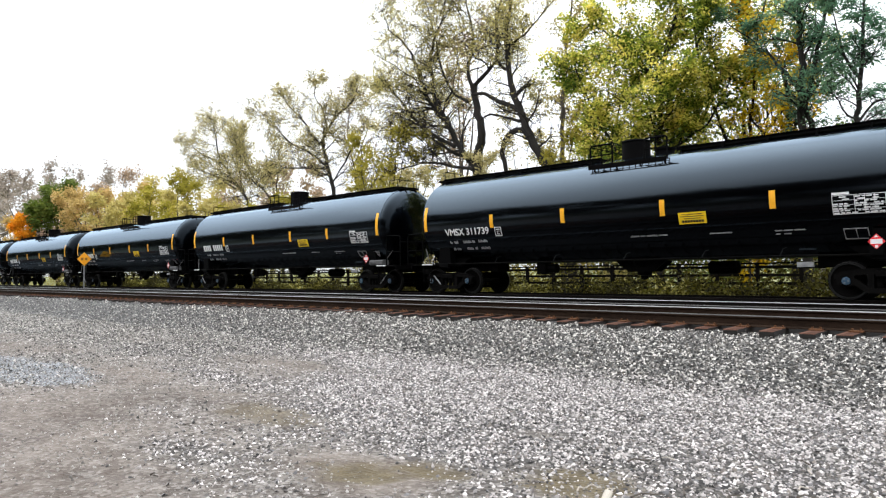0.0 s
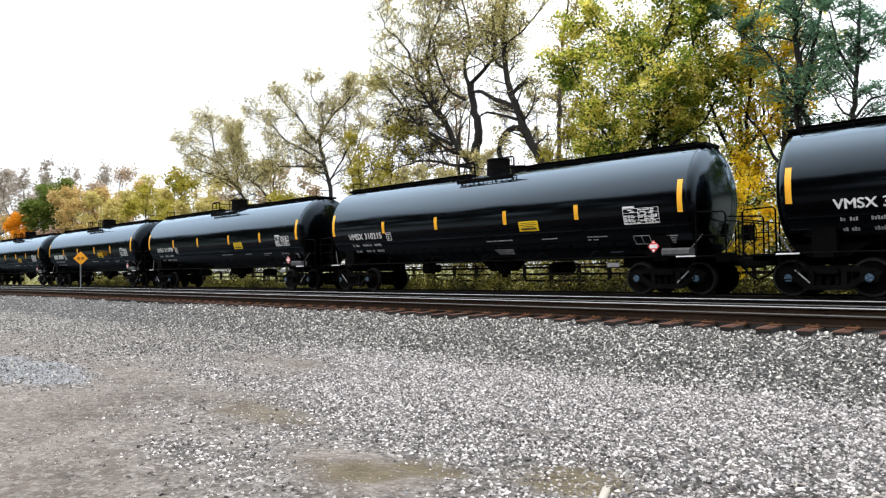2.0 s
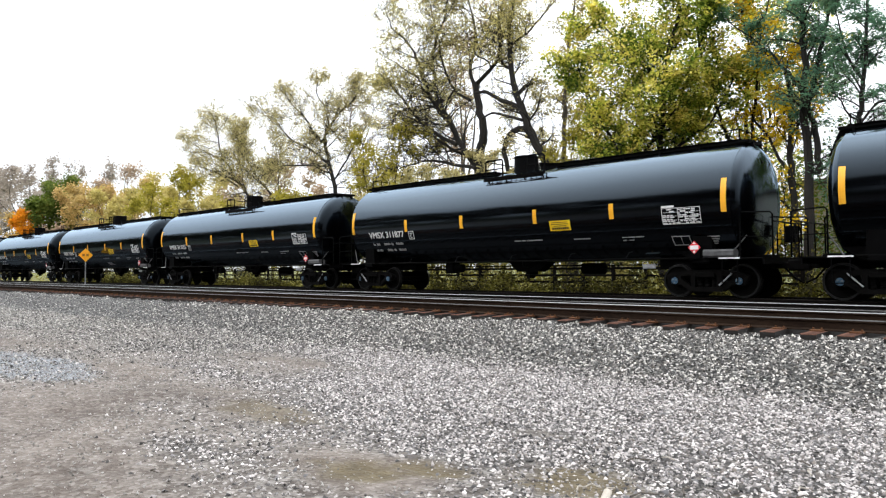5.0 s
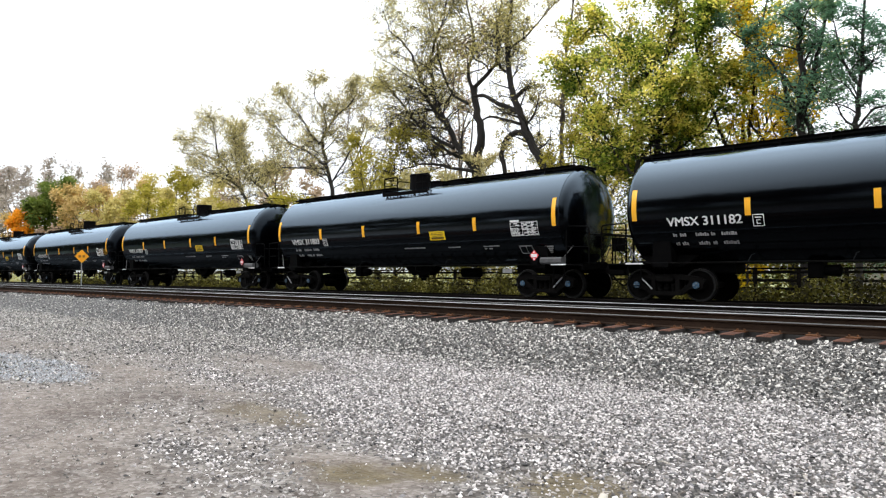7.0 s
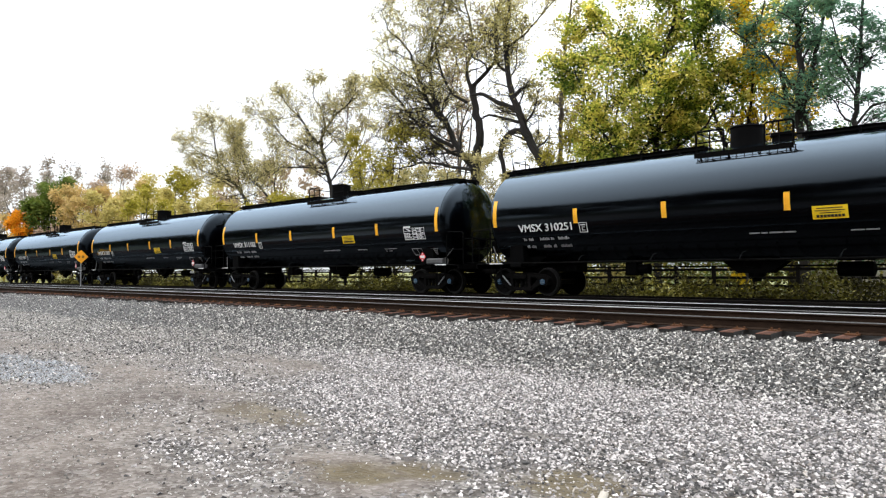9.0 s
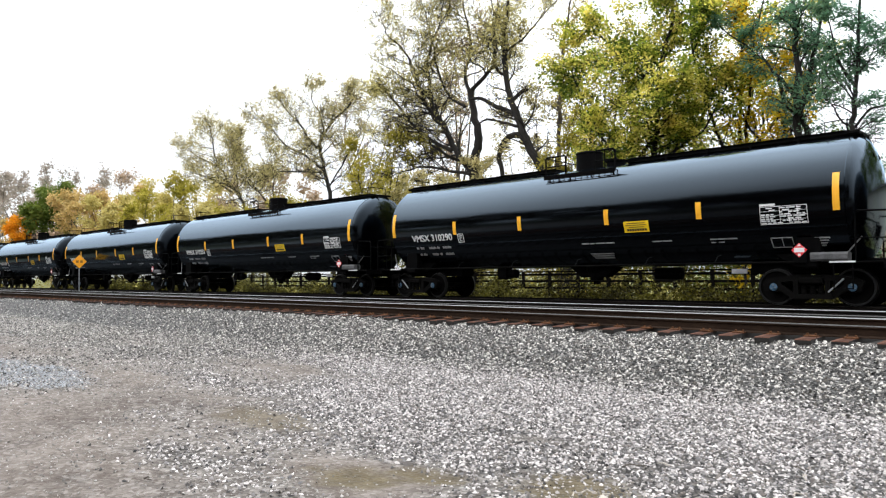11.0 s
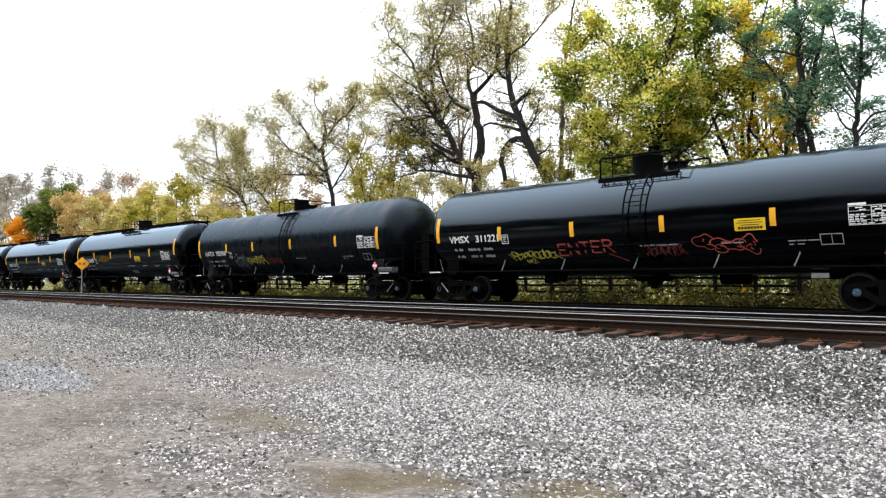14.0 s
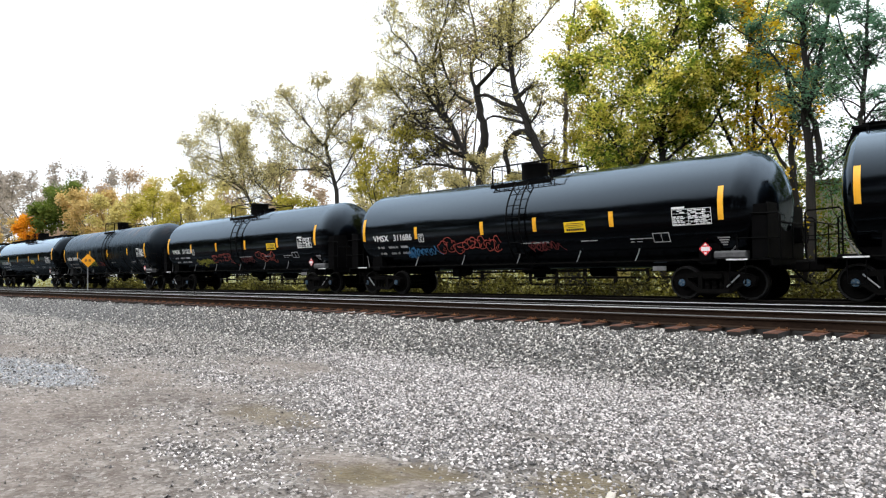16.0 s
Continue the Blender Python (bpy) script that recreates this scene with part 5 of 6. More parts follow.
def twig_mesh(name, lines, r, mat):
    """Thin three-sided twigs from an array of three-point lines."""
    a = np.asarray(lines, float)
    n = len(a)
    d = a[:, 2] - a[:, 0]
    d /= np.linalg.norm(d, axis=1)[:, None] + 1e-9
    u = np.cross(d, np.array([0.31, 0.52, 0.79]))
    u /= np.linalg.norm(u, axis=1)[:, None] + 1e-9
    w = np.cross(d, u)
    rings = []
    for k, rr in ((0, r), (2, r * 0.35)):
        for j in range(3):
            t = 2 * math.pi * j / 3
            rings.append(a[:, k] + (u * math.cos(t) + w * math.sin(t)) * rr)
    p = np.stack(rings, 1).reshape(-1, 3)
    quads = np.array([(3 * k + j, 3 * k + (j + 1) % 3, 3 * k + 3 + (j + 1) % 3, 3 * k + 3 + j) for k in range(1) for j in range(3)])
    return soup(name, p, (quads[None] + 6 * np.arange(n)[:, None, None]).reshape(-1, 4), mat)


def grow(label, at, limbs, leaf, seed, name="tree", bark=None, shoots=9, twigs=7, sprigs=5, bend=0.16, rise=(0.1, 0.05, 0.0), lift=0.5, leaf_size=0.15, leaves=6,
         slim=0.5, droop=0.2, flat=0.0, tuft=0.12, twig_r=0.012, bare=None, inner=None, inner_share=0.35, bald=0.0, clear=0.0, coarse=False, group="trees by the line"):
    """limbs: (points from the foot as (x, y, z), foot radius, tip radius, length of the side limbs).
    bare: heights between which the leaves thicken; bald: share of sprigs without leaves; clear: height of the bare
    stem; coarse: far trees, without the thinnest wood; inner: the leaves deep in the crown, with shade put into their
    colour."""
    rng, nr = random.Random(seed), np.random.default_rng(seed)
    base = thing(name, label, "tree", group, at=at)
    wood, fine = Shape(), []
    deep = []
    for path, r0, r1, reach in limbs:
        pts = [Vector(p) for p in path]
        line = []
        for i in range(len(pts) - 1):
            a, b, c, e = pts[max(i - 1, 0)], pts[i], pts[i + 1], pts[min(i + 2, len(pts) - 1)]
            for j in range(4):
                t = j / 4
                q = 0.5 * (2 * b + (c - a) * t + (2 * a - 5 * b + 4 * c - e) * t * t + (3 * b - a - 3 * c + e) * t ** 3)
                line.append(q + Vector((rng.gauss(0, 1), rng.gauss(0, 1), rng.gauss(0, 0.4))) * 0.022 * min(2.0, (c - b).length))
        line.append(pts[-1])
        wood.tube(line, r0, 8, r_end=r1)
        if reach <= 0:
            continue
        count = max(3, int(shoots * sum((b - a).length for a, b in zip(pts[:-1], pts[1:])) / 6.0))
        for j in range(count + 2):
            f = min(0.995, 0.2 + 0.8 * (j + rng.random()) / count)
            o, d = side_shoot(rng, line, f, 0.6, 1.0)
            if o.z < clear:
                continue
            size = reach * rng.uniform(0.55, 1.15) * (1.1 - 0.5 * f)
            r = min(size * 0.03, max(0.018, (r0 + (r1 - r0) * f) * rng.uniform(0.3, 0.5)))
            one = curve_out(rng, o, d + Vector((0, 0, lift)), size, 5, bend, rise[0])
            wood.tube(one, r, 3 if coarse else 5, r_end=r * 0.3)
            for k in range(twigs):
                g = min(0.99, 0.15 + 0.85 * (k + rng.random()) / twigs)
                o2, d2 = side_shoot(rng, one, g, 0.8, 0.9)
                two = curve_out(rng, o2, d2, size * rng.uniform(0.3, 0.55) * (1.15 - 0.5 * g), 3, bend * 1.3, rise[1])
                if not coarse:
                    wood.tube(two, max(0.010, r * 0.36), 3, r_end=0.006)
                deep += [two[0], two[1]]
                for i in range(sprigs):
                    h = min(0.99, 0.2 + 0.8 * (i + rng.random()) / sprigs)
                    o3, d3 = side_shoot(rng, two, h, 0.9, 0.8)
                    fine.append(curve_out(rng, o3, d3, size * rng.uniform(0.14, 0.28), 2, bend * 1.3, rise[2]))
    part("trunk", wood, bark or BARK, base, smooth=True)
    fine = np.array([[tuple(q) for q in t] for t in fine])
    if not coarse or bark:
        tagged(part("brushwood", twig_mesh("brushwood", fine, twig_r, bark or TWIG), None, base), kind="stuff")
    keep = nr.random(len(fine)) >= bald
    if bare:
        keep &= nr.random(len(fine)) < 0.06 + 0.94 * step(bare[0], bare[1], fine[:, 2, 2])
    lit = fine[keep]
    pick = np.repeat(np.arange(len(lit)), leaves)
    f = nr.random(len(pick))[:, None] ** 0.7
    axis = lit[pick, 2] - lit[pick, 0]
    length = np.linalg.norm(axis, axis=1)[:, None] + 1e-6
    scatter = nr.normal(0, tuft, (len(pick), 3)) * np.array([1, 1, 1 - 0.65 * flat])
    pos = lit[pick, 0] + axis * (0.15 + 0.95 * f) + scatter
    part("crown", leaf_mesh("crown", pos, leaf_size, leaf, nr, slim, droop, axis / length, flat), None, base)
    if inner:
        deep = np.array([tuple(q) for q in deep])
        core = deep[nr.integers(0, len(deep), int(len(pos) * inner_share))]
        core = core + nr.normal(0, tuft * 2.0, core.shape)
        part("inner_leaves", leaf_mesh("inner_leaves", core, leaf_size, inner, nr, slim, droop, None, flat * 0.6), None, base, "green leaves deep in the crown, darkened for the shade there")
    return base


def flatten(path, y=0.0, sway=0.25, seed=0):
    """A limb given by x and z from the foot, with some sway towards and away from the line."""
    rng = random.Random(seed)
    d, out = 0.0, []
    for j, (x, z) in enumerate(path):
        out.append((x, y + d, z))
        d += rng.uniform(-1, 1) * sway
    return out


def crown_limbs(h, lean, seed, forks, r0, wide=0.28, fork=0.28):
    """A trunk that forks into a few curving limbs."""
    rng = random.Random(seed)
    zf = h * fork * rng.uniform(0.85, 1.15)
    out = [([(0, 0, -0.8), (lean * 0.2, 0, zf * 0.6), (lean * 0.5, 0, zf), (lean * 0.8, rng.uniform(-0.3, 0.3), h * 0.55), (lean, rng.uniform(-0.5, 0.5), h * 0.84)], r0, r0 * 0.14, h * 0.2)]
    turn = rng.uniform(0, 6.28)
    for j in range(forks):
        a = turn + 2 * math.pi * (j + rng.random() * 0.5) / forks
        w = h * wide * rng.uniform(0.75, 1.15)
        z0, x0 = zf * rng.uniform(0.8, 1.5), lean * 0.5
        top = h * rng.uniform(0.62, 0.9)
        out.append(([(x0, 0, z0), (x0 + w * 0.45 * math.cos(a), w * 0.45 * math.sin(a), z0 + (top - z0) * 0.25), (x0 + w * 0.85 * math.cos(a), w * 0.85 * math.sin(a), z0 + (top - z0) * 0.62),
                     (x0 + w * math.cos(a + 0.2), w * math.sin(a + 0.2), top)], r0 * 0.5, r0 * 0.08, h * 0.17))
    return out


LAND_B = -0.95
# old willow: a forked trunk, long limbs to one side
grow("old willow with dark forked trunks and thin yellow-green leaves", (-26.17, 30.0, LAND_B),
     [(flatten([(0.3, -0.5), (0.0, 6.6), (0.0, 8.5), (0.3, 9.6), (0.0, 11.1), (-0.3, 12.5)], sway=0.1), 0.327, 0.17, 0),
      (flatten([(-0.3, 12.4), (0.8, 13.0), (1.6, 13.9), (1.3, 15.4), (1.7, 16.9), (1.9, 19.4)], 0.2, seed=1), 0.139, 0.0252, 3.25),
      (flatten([(-0.3, 12.4), (-0.9, 13.6), (-0.6, 15.5), (-0.9, 17.3), (-1.1, 19.5)], 0.1, seed=2), 0.12, 0.0252, 3.5),
      (flatten([(0.1, 7.4), (-0.4, 8.1), (-1.3, 9.0), (-2.2, 10.7), (-3.1, 11.8), (-3.5, 13.5), (-3.3, 15.2), (-2.0, 16.8), (-1.8, 19.4)], seed=3), 0.226, 0.0252, 3.25),
      (flatten([(-2.2, 10.6), (-2.8, 11.2), (-3.5, 12.4), (-4.3, 14.4), (-5.0, 15.7), (-6.3, 17.0), (-6.9, 18.4)], -0.2, seed=4), 0.139, 0.02, 3.25),
      (flatten([(-2.7, 11.3), (-4.5, 11.9), (-6.7, 11.8), (-7.9, 11.0)], -0.2, seed=5), 0.0818, 0.02, 2.75),
      (flatten([(0.0, 7.5), (-2.0, 8.0), (-3.9, 8.4), (-5.9, 8.3), (-7.3, 8.0)], -0.4, seed=6), 0.107, 0.02, 2.75),
      (flatten([(-0.4, 8.0), (-2.4, 9.0), (-3.8, 9.9), (-5.8, 10.4), (-7.3, 10.1)], 0.3, seed=7), 0.113, 0.02, 2.5),
      (flatten([(-1.3, 9.0), (-2.9, 9.9), (-4.6, 11.1), (-5.8, 12.5), (-7.2, 13.9), (-8.4, 13.8)], -0.5, seed=8), 0.126, 0.02, 3),
      (flatten([(-0.1, 11.4), (-1.4, 12.2), (-2.3, 14.2), (-2.7, 16.4), (-3.6, 18.6)], -0.5, seed=9), 0.0944, 0.02, 3)],
     L_WILLOW, 21, name="willow", shoots=18, twigs=8, sprigs=5, bend=0.2, rise=(0.08, 0.0, -0.15), lift=0.35, leaf_size=0.14, leaves=7, slim=0.34, droop=0.4, tuft=0.15,
     twig_r=0.012, bare=(8.8, 14.0), bald=0.36)
grow("leaning willow stem with an arching low limb", (-20.28, 29.3, LAND_B),
     [(flatten([(1.2, -0.5), (0.5, 3.2), (0.0, 5.4), (-0.7, 7.1), (-1.5, 8.5), (-2.2, 10.1), (-2.7, 11.4), (-3.0, 13.0), (-3.1, 14.2), (-2.9, 15.7), (-2.4, 19.0)], sway=0.08), 0.331, 0.0576, 2.24),
      (flatten([(-1.6, 8.7), (-2.0, 9.1), (-2.6, 9.2), (-3.2, 8.9), (-3.5, 8.2), (-3.3, 7.5), (-3.1, 6.2)], sway=0.05), 0.187, 0.108, 0),
      (flatten([(-2.3, 10.3), (-3.8, 11.0), (-5.0, 11.7), (-5.8, 11.8)], 0.1), 0.144, 0.0792, 0),
      (flatten([(-2.1, 9.6), (-3.2, 10.0), (-4.4, 10.4), (-5.1, 10.2)], -0.1), 0.0936, 0.0432, 0),
      (flatten([(-2.6, 11.0), (-2.1, 11.4), (-1.7, 11.55)]), 0.101, 0.0576, 0.924),
      (flatten([(-2.9, 12.6), (-3.5, 12.8), (-4.0, 13.5), (-3.9, 14.9), (-4.2, 17.6)], 0.1), 0.108, 0.0216, 2.51),
      (flatten([(-3.0, 13.9), (-2.1, 14.3), (-1.0, 15.1), (0.2, 15.9)], 0.1), 0.072, 0.0216, 1.98)],
     L_WILLOW, 22, name="willow", shoots=13, twigs=7, sprigs=5, bend=0.2, rise=(0.08, 0.0, -0.15), lift=0.35, leaf_size=0.14, leaves=6, slim=0.34, droop=0.4, tuft=0.17,
     twig_r=0.012, bare=(9.5, 15.0), bald=0.3, clear=7.6)
grow("slender grey tree with few pale leaves", (-20.67, 30.4, LAND_B),
     [(flatten([(0.0, -0.5), (0.0, 6.1), (0.1, 9.9), (0.2, 12.3), (0.5, 14.3), (0.9, 15.7), (1.4, 18.0)], sway=0.06), 0.14, 0.03, 1.5)],
     L_PALE, 23, bark=BARKG, name="slender_tree", shoots=7, twigs=5, sprigs=4, bare=(8.0, 13.0), leaf_size=0.15, leaves=5)

# maples
grow("maple with dense green and yellow leaves", (-14.35, 28.5, LAND_B),
     [(flatten([(0.0, -0.5), (-0.1, 4.0), (0.0, 6.1), (0.0, 7.6), (0.2, 9.1), (0.3, 10.5), (0.7, 11.9), (1.0, 13.3), (1.2, 16.5)], sway=0.1), 0.198, 0.045, 3.2),
      (flatten([(-0.1, 4.6), (-0.9, 6.2), (0.0, 7.7), (0.7, 8.4), (1.6, 9.8), (2.3, 11.8)], -0.5, seed=2), 0.117, 0.036, 2.6),
      (flatten([(0.2, 9.3), (-0.6, 10.7), (-1.8, 11.9), (-2.8, 13.2)], 0.2, seed=3), 0.099, 0.027, 2.6),
      (flatten([(-0.05, 5.2), (-1.4, 6.7), (-2.7, 8.8), (-3.7, 11.2)], -0.3, seed=4), 0.09, 0.027, 2.4),
      (flatten([(0.0, 6.5), (0.9, 7.2), (2.2, 8.0), (3.0, 9.6)], 0.3, seed=5), 0.081, 0.027, 2),
      (flatten([(0.0, 5.2), (-1.0, 6.0), (-2.3, 6.6), (-3.4, 6.9)], 0.2, seed=6), 0.072, 0.02, 1.6)],
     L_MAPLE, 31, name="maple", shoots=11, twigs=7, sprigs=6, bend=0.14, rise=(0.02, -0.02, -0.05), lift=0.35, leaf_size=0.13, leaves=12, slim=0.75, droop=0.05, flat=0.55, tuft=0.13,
     inner=L_SHADEGREEN, inner_share=0.3, bald=0.2)
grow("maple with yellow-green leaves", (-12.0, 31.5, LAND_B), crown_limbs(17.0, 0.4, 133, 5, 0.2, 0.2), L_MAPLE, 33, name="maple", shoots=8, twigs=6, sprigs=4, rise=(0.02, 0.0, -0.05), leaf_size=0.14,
     leaves=9, slim=0.75, droop=0.05, flat=0.55, tuft=0.13, inner=L_SHADEGREEN, inner_share=0.2, bald=0.3)
grow("slender maple turning yellow", (-18.6, 31.0, LAND_B), crown_limbs(15.0, 0.3, 132, 4, 0.14, 0.12, 0.35), L_YELLOW, 32, name="maple", shoots=7, twigs=5, sprigs=4, rise=(0.02, 0.0, -0.05), leaf_size=0.13,
     leaves=8, slim=0.75, droop=0.05, flat=0.5, tuft=0.18, bald=0.25)
grow("maple with golden autumn leaves", (-9.24, 29.2, LAND_B),
     [(flatten([(0.2, -0.5), (0.1, 4.5), (0.0, 6.5), (0.1, 7.8), (-0.1, 9.6), (-0.9, 10.5), (-1.5, 11.3), (-1.8, 12.6)], sway=0.1), 0.15, 0.03, 1.7),
      (flatten([(0.1, 5.0), (-0.8, 6.6), (-1.7, 8.2), (-2.2, 9.8)], 0.3, seed=2), 0.08, 0.02, 1.6),
      (flatten([(0.1, 7.0), (0.6, 8.6), (0.5, 10.2)], 0.4, seed=3), 0.07, 0.02, 1.4),
      (flatten([(0.1, 3.6), (-0.7, 4.8), (-1.6, 5.6)], 0.4, seed=4), 0.07, 0.02, 1.6)],
     L_GOLD, 34, name="maple", shoots=10, twigs=6, sprigs=4, leaf_size=0.13, leaves=8, slim=0.75, flat=0.5, tuft=0.15, bald=0.15)
grow("tall locust with twin stems and blue-green leaves", (-8.09, 27.5, LAND_B),
     [(flatten([(0.1, -0.5), (0.05, 3.5), (0.0, 5.9), (-0.1, 7.4), (0.0, 9.1), (-0.1, 10.5), (-0.1, 12.0), (-0.2, 15.0)], sway=0.06), 0.19, 0.05, 2.0),
      (flatten([(0.3, 5.2), (0.3, 6.4), (0.0, 7.6), (0.2, 8.4), (0.4, 9.4), (0.7, 10.6), (1.1, 12.2), (1.3, 14.5)], 0.15, sway=0.06), 0.12, 0.04, 1.7),
      (flatten([(0.0, 8.0), (-0.9, 9.4), (-1.8, 10.5), (-2.9, 11.6)], 0.1), 0.07, 0.02, 1.6)],
     L_LOCUST, 35, name="locust", shoots=9, twigs=6, sprigs=5, rise=(0.0, -0.05, -0.1), leaf_size=0.14, leaves=9, slim=0.4, flat=0.7, tuft=0.13, bare=(5.5, 8.0), bald=0.1)
grow("thin dark locust with blue-green leaves", (-6.18, 26.4, LAND_B),
     [(flatten([(0.0, -0.5), (0.0, 4.0), (0.0, 6.1), (0.1, 7.3), (0.2, 8.2), (0.3, 9.5), (0.4, 11.0), (0.5, 14.0)], sway=0.05), 0.12, 0.03, 1.7),
      (flatten([(0.05, 6.6), (0.5, 7.2), (1.1, 7.3)], 0.1), 0.05, 0.02, 0.9),
      (flatten([(0.2, 8.0), (-0.3, 9.0), (-0.6, 10.4)], -0.1), 0.06, 0.02, 1.5)],
     L_LOCUST, 36, name="locust", shoots=10, twigs=6, sprigs=5, rise=(0.0, -0.05, -0.1), leaf_size=0.14, leaves=9, slim=0.4, flat=0.7, tuft=0.13, bare=(6.4, 8.4), bald=0.05)

# spreading trees along the line
grow("spreading tree with olive-yellow leaves", (-44.95, 34.0, LAND_B),
     [(flatten([(0.6, -0.5), (0.0, 7.3), (-1.1, 10.6), (-1.6, 12.5), (0.1, 14.1), (2.3, 15.1), (3.0, 16.0)], sway=0.2), 0.198, 0.031, 2.5),
      (flatten([(-1.1, 10.4), (-3.8, 11.9), (-7.2, 13.3), (-9.6, 15.3), (-11.3, 16.6)], 0.3, seed=2), 0.124, 0.02, 2.69),
      (flatten([(-1.5, 12.2), (-3.4, 14.4), (-5.4, 16.0), (-6.5, 17.2)], -0.3, seed=3), 0.0992, 0.02, 2.5),
      (flatten([(-1.5, 12.2), (-1.0, 14.3), (-2.2, 16.4), (-1.8, 17.4)], 0.2, seed=4), 0.0868, 0.02, 2.3),
      (flatten([(-0.9, 10.2), (-4.7, 10.7), (-8.1, 11.0), (-10.7, 10.8)], 0.1, seed=5), 0.0806, 0.02, 2.3),
      (flatten([(-0.6, 9.0), (1.6, 11.2), (3.4, 13.0)], 0.3, seed=6), 0.0744, 0.02, 1.92)],
     L_OLIVE, 43, name="ash_tree", shoots=15, twigs=7, sprigs=5, bend=0.18, rise=(0.1, 0.05, 0.0), lift=0.2, leaf_size=0.15, leaves=5, tuft=0.2, twig_r=0.014, bare=(7.0, 12.5), bald=0.3)
grow("thin grey tree with a few withered leaves", (-43.7, 35.6, LAND_B),
     [(flatten([(0.3, -0.5), (0.0, 6.8), (-0.9, 10.1), (-1.7, 13.4), (-1.0, 15.6)]), 0.0992, 0.02, 2.3), (flatten([(-0.9, 10.0), (0.4, 12.2), (1.3, 14.8)]), 0.062, 0.02, 2.11), (flatten([(0.0, 6.8), (2.2, 9.6), (3.6, 12.6)]), 0.062, 0.02, 2.11)],
     L_TAN, 57, bark=BARKG, name="ash_tree", shoots=8, twigs=6, sprigs=5, bend=0.14, rise=(0.15, 0.1, 0.05), lift=0.7, leaf_size=0.16, leaves=2, tuft=0.16, twig_r=0.016, bald=0.4)
grow("wide tree with thin pale leaves", (-57.84, 34.0, LAND_B),
     [(flatten([(1.8, -0.5), (0.0, 7.5), (-3.1, 10.7), (-5.8, 13.2), (-6.6, 16.0), (-7.5, 17.4)], sway=0.3), 0.161, 0.0248, 2.88),
      (flatten([(-2.8, 9.9), (-8.0, 11.9), (-12.4, 12.9)], 0.3, seed=2), 0.0868, 0.02, 2.69),
      (flatten([(-5.5, 12.9), (-9.5, 14.5), (-11.5, 16.0)], -0.3, seed=3), 0.0744, 0.02, 2.69),
      (flatten([(-0.4, 7.8), (-1.6, 11.0), (-2.2, 14.6)], 0.2, seed=4), 0.0806, 0.02, 2.5)],
     L_OLIVE, 44, name="ash_tree", shoots=13, twigs=6, sprigs=5, bend=0.18, rise=(0.1, 0.05, 0.0), lift=0.2, leaf_size=0.16, leaves=5, tuft=0.22, twig_r=0.014, bare=(6.0, 11.5), bald=0.2)
grow("sparse tree with pale yellow leaves", (-53.89, 34.5, LAND_B),
     [(flatten([(2.6, -0.5), (0.0, 7.0), (-4.8, 11.1), (-6.3, 13.4), (-7.0, 15.9)], sway=0.3), 0.124, 0.02, 2.5), (flatten([(-3.1, 9.7), (-6.8, 11.8), (-9.0, 14.8)], 0.3), 0.0744, 0.02, 2.3),
      (flatten([(0.0, 7.0), (-0.6, 10.5), (-1.2, 13.4)], 0.2), 0.0744, 0.02, 2.3)],
     L_OLIVE, 42, name="ash_tree", shoots=13, twigs=6, sprigs=5, bend=0.18, rise=(0.1, 0.05, 0.0), lift=0.2, leaf_size=0.16, leaves=5, tuft=0.22, twig_r=0.014, bare=(6.0, 11.0), bald=0.2)

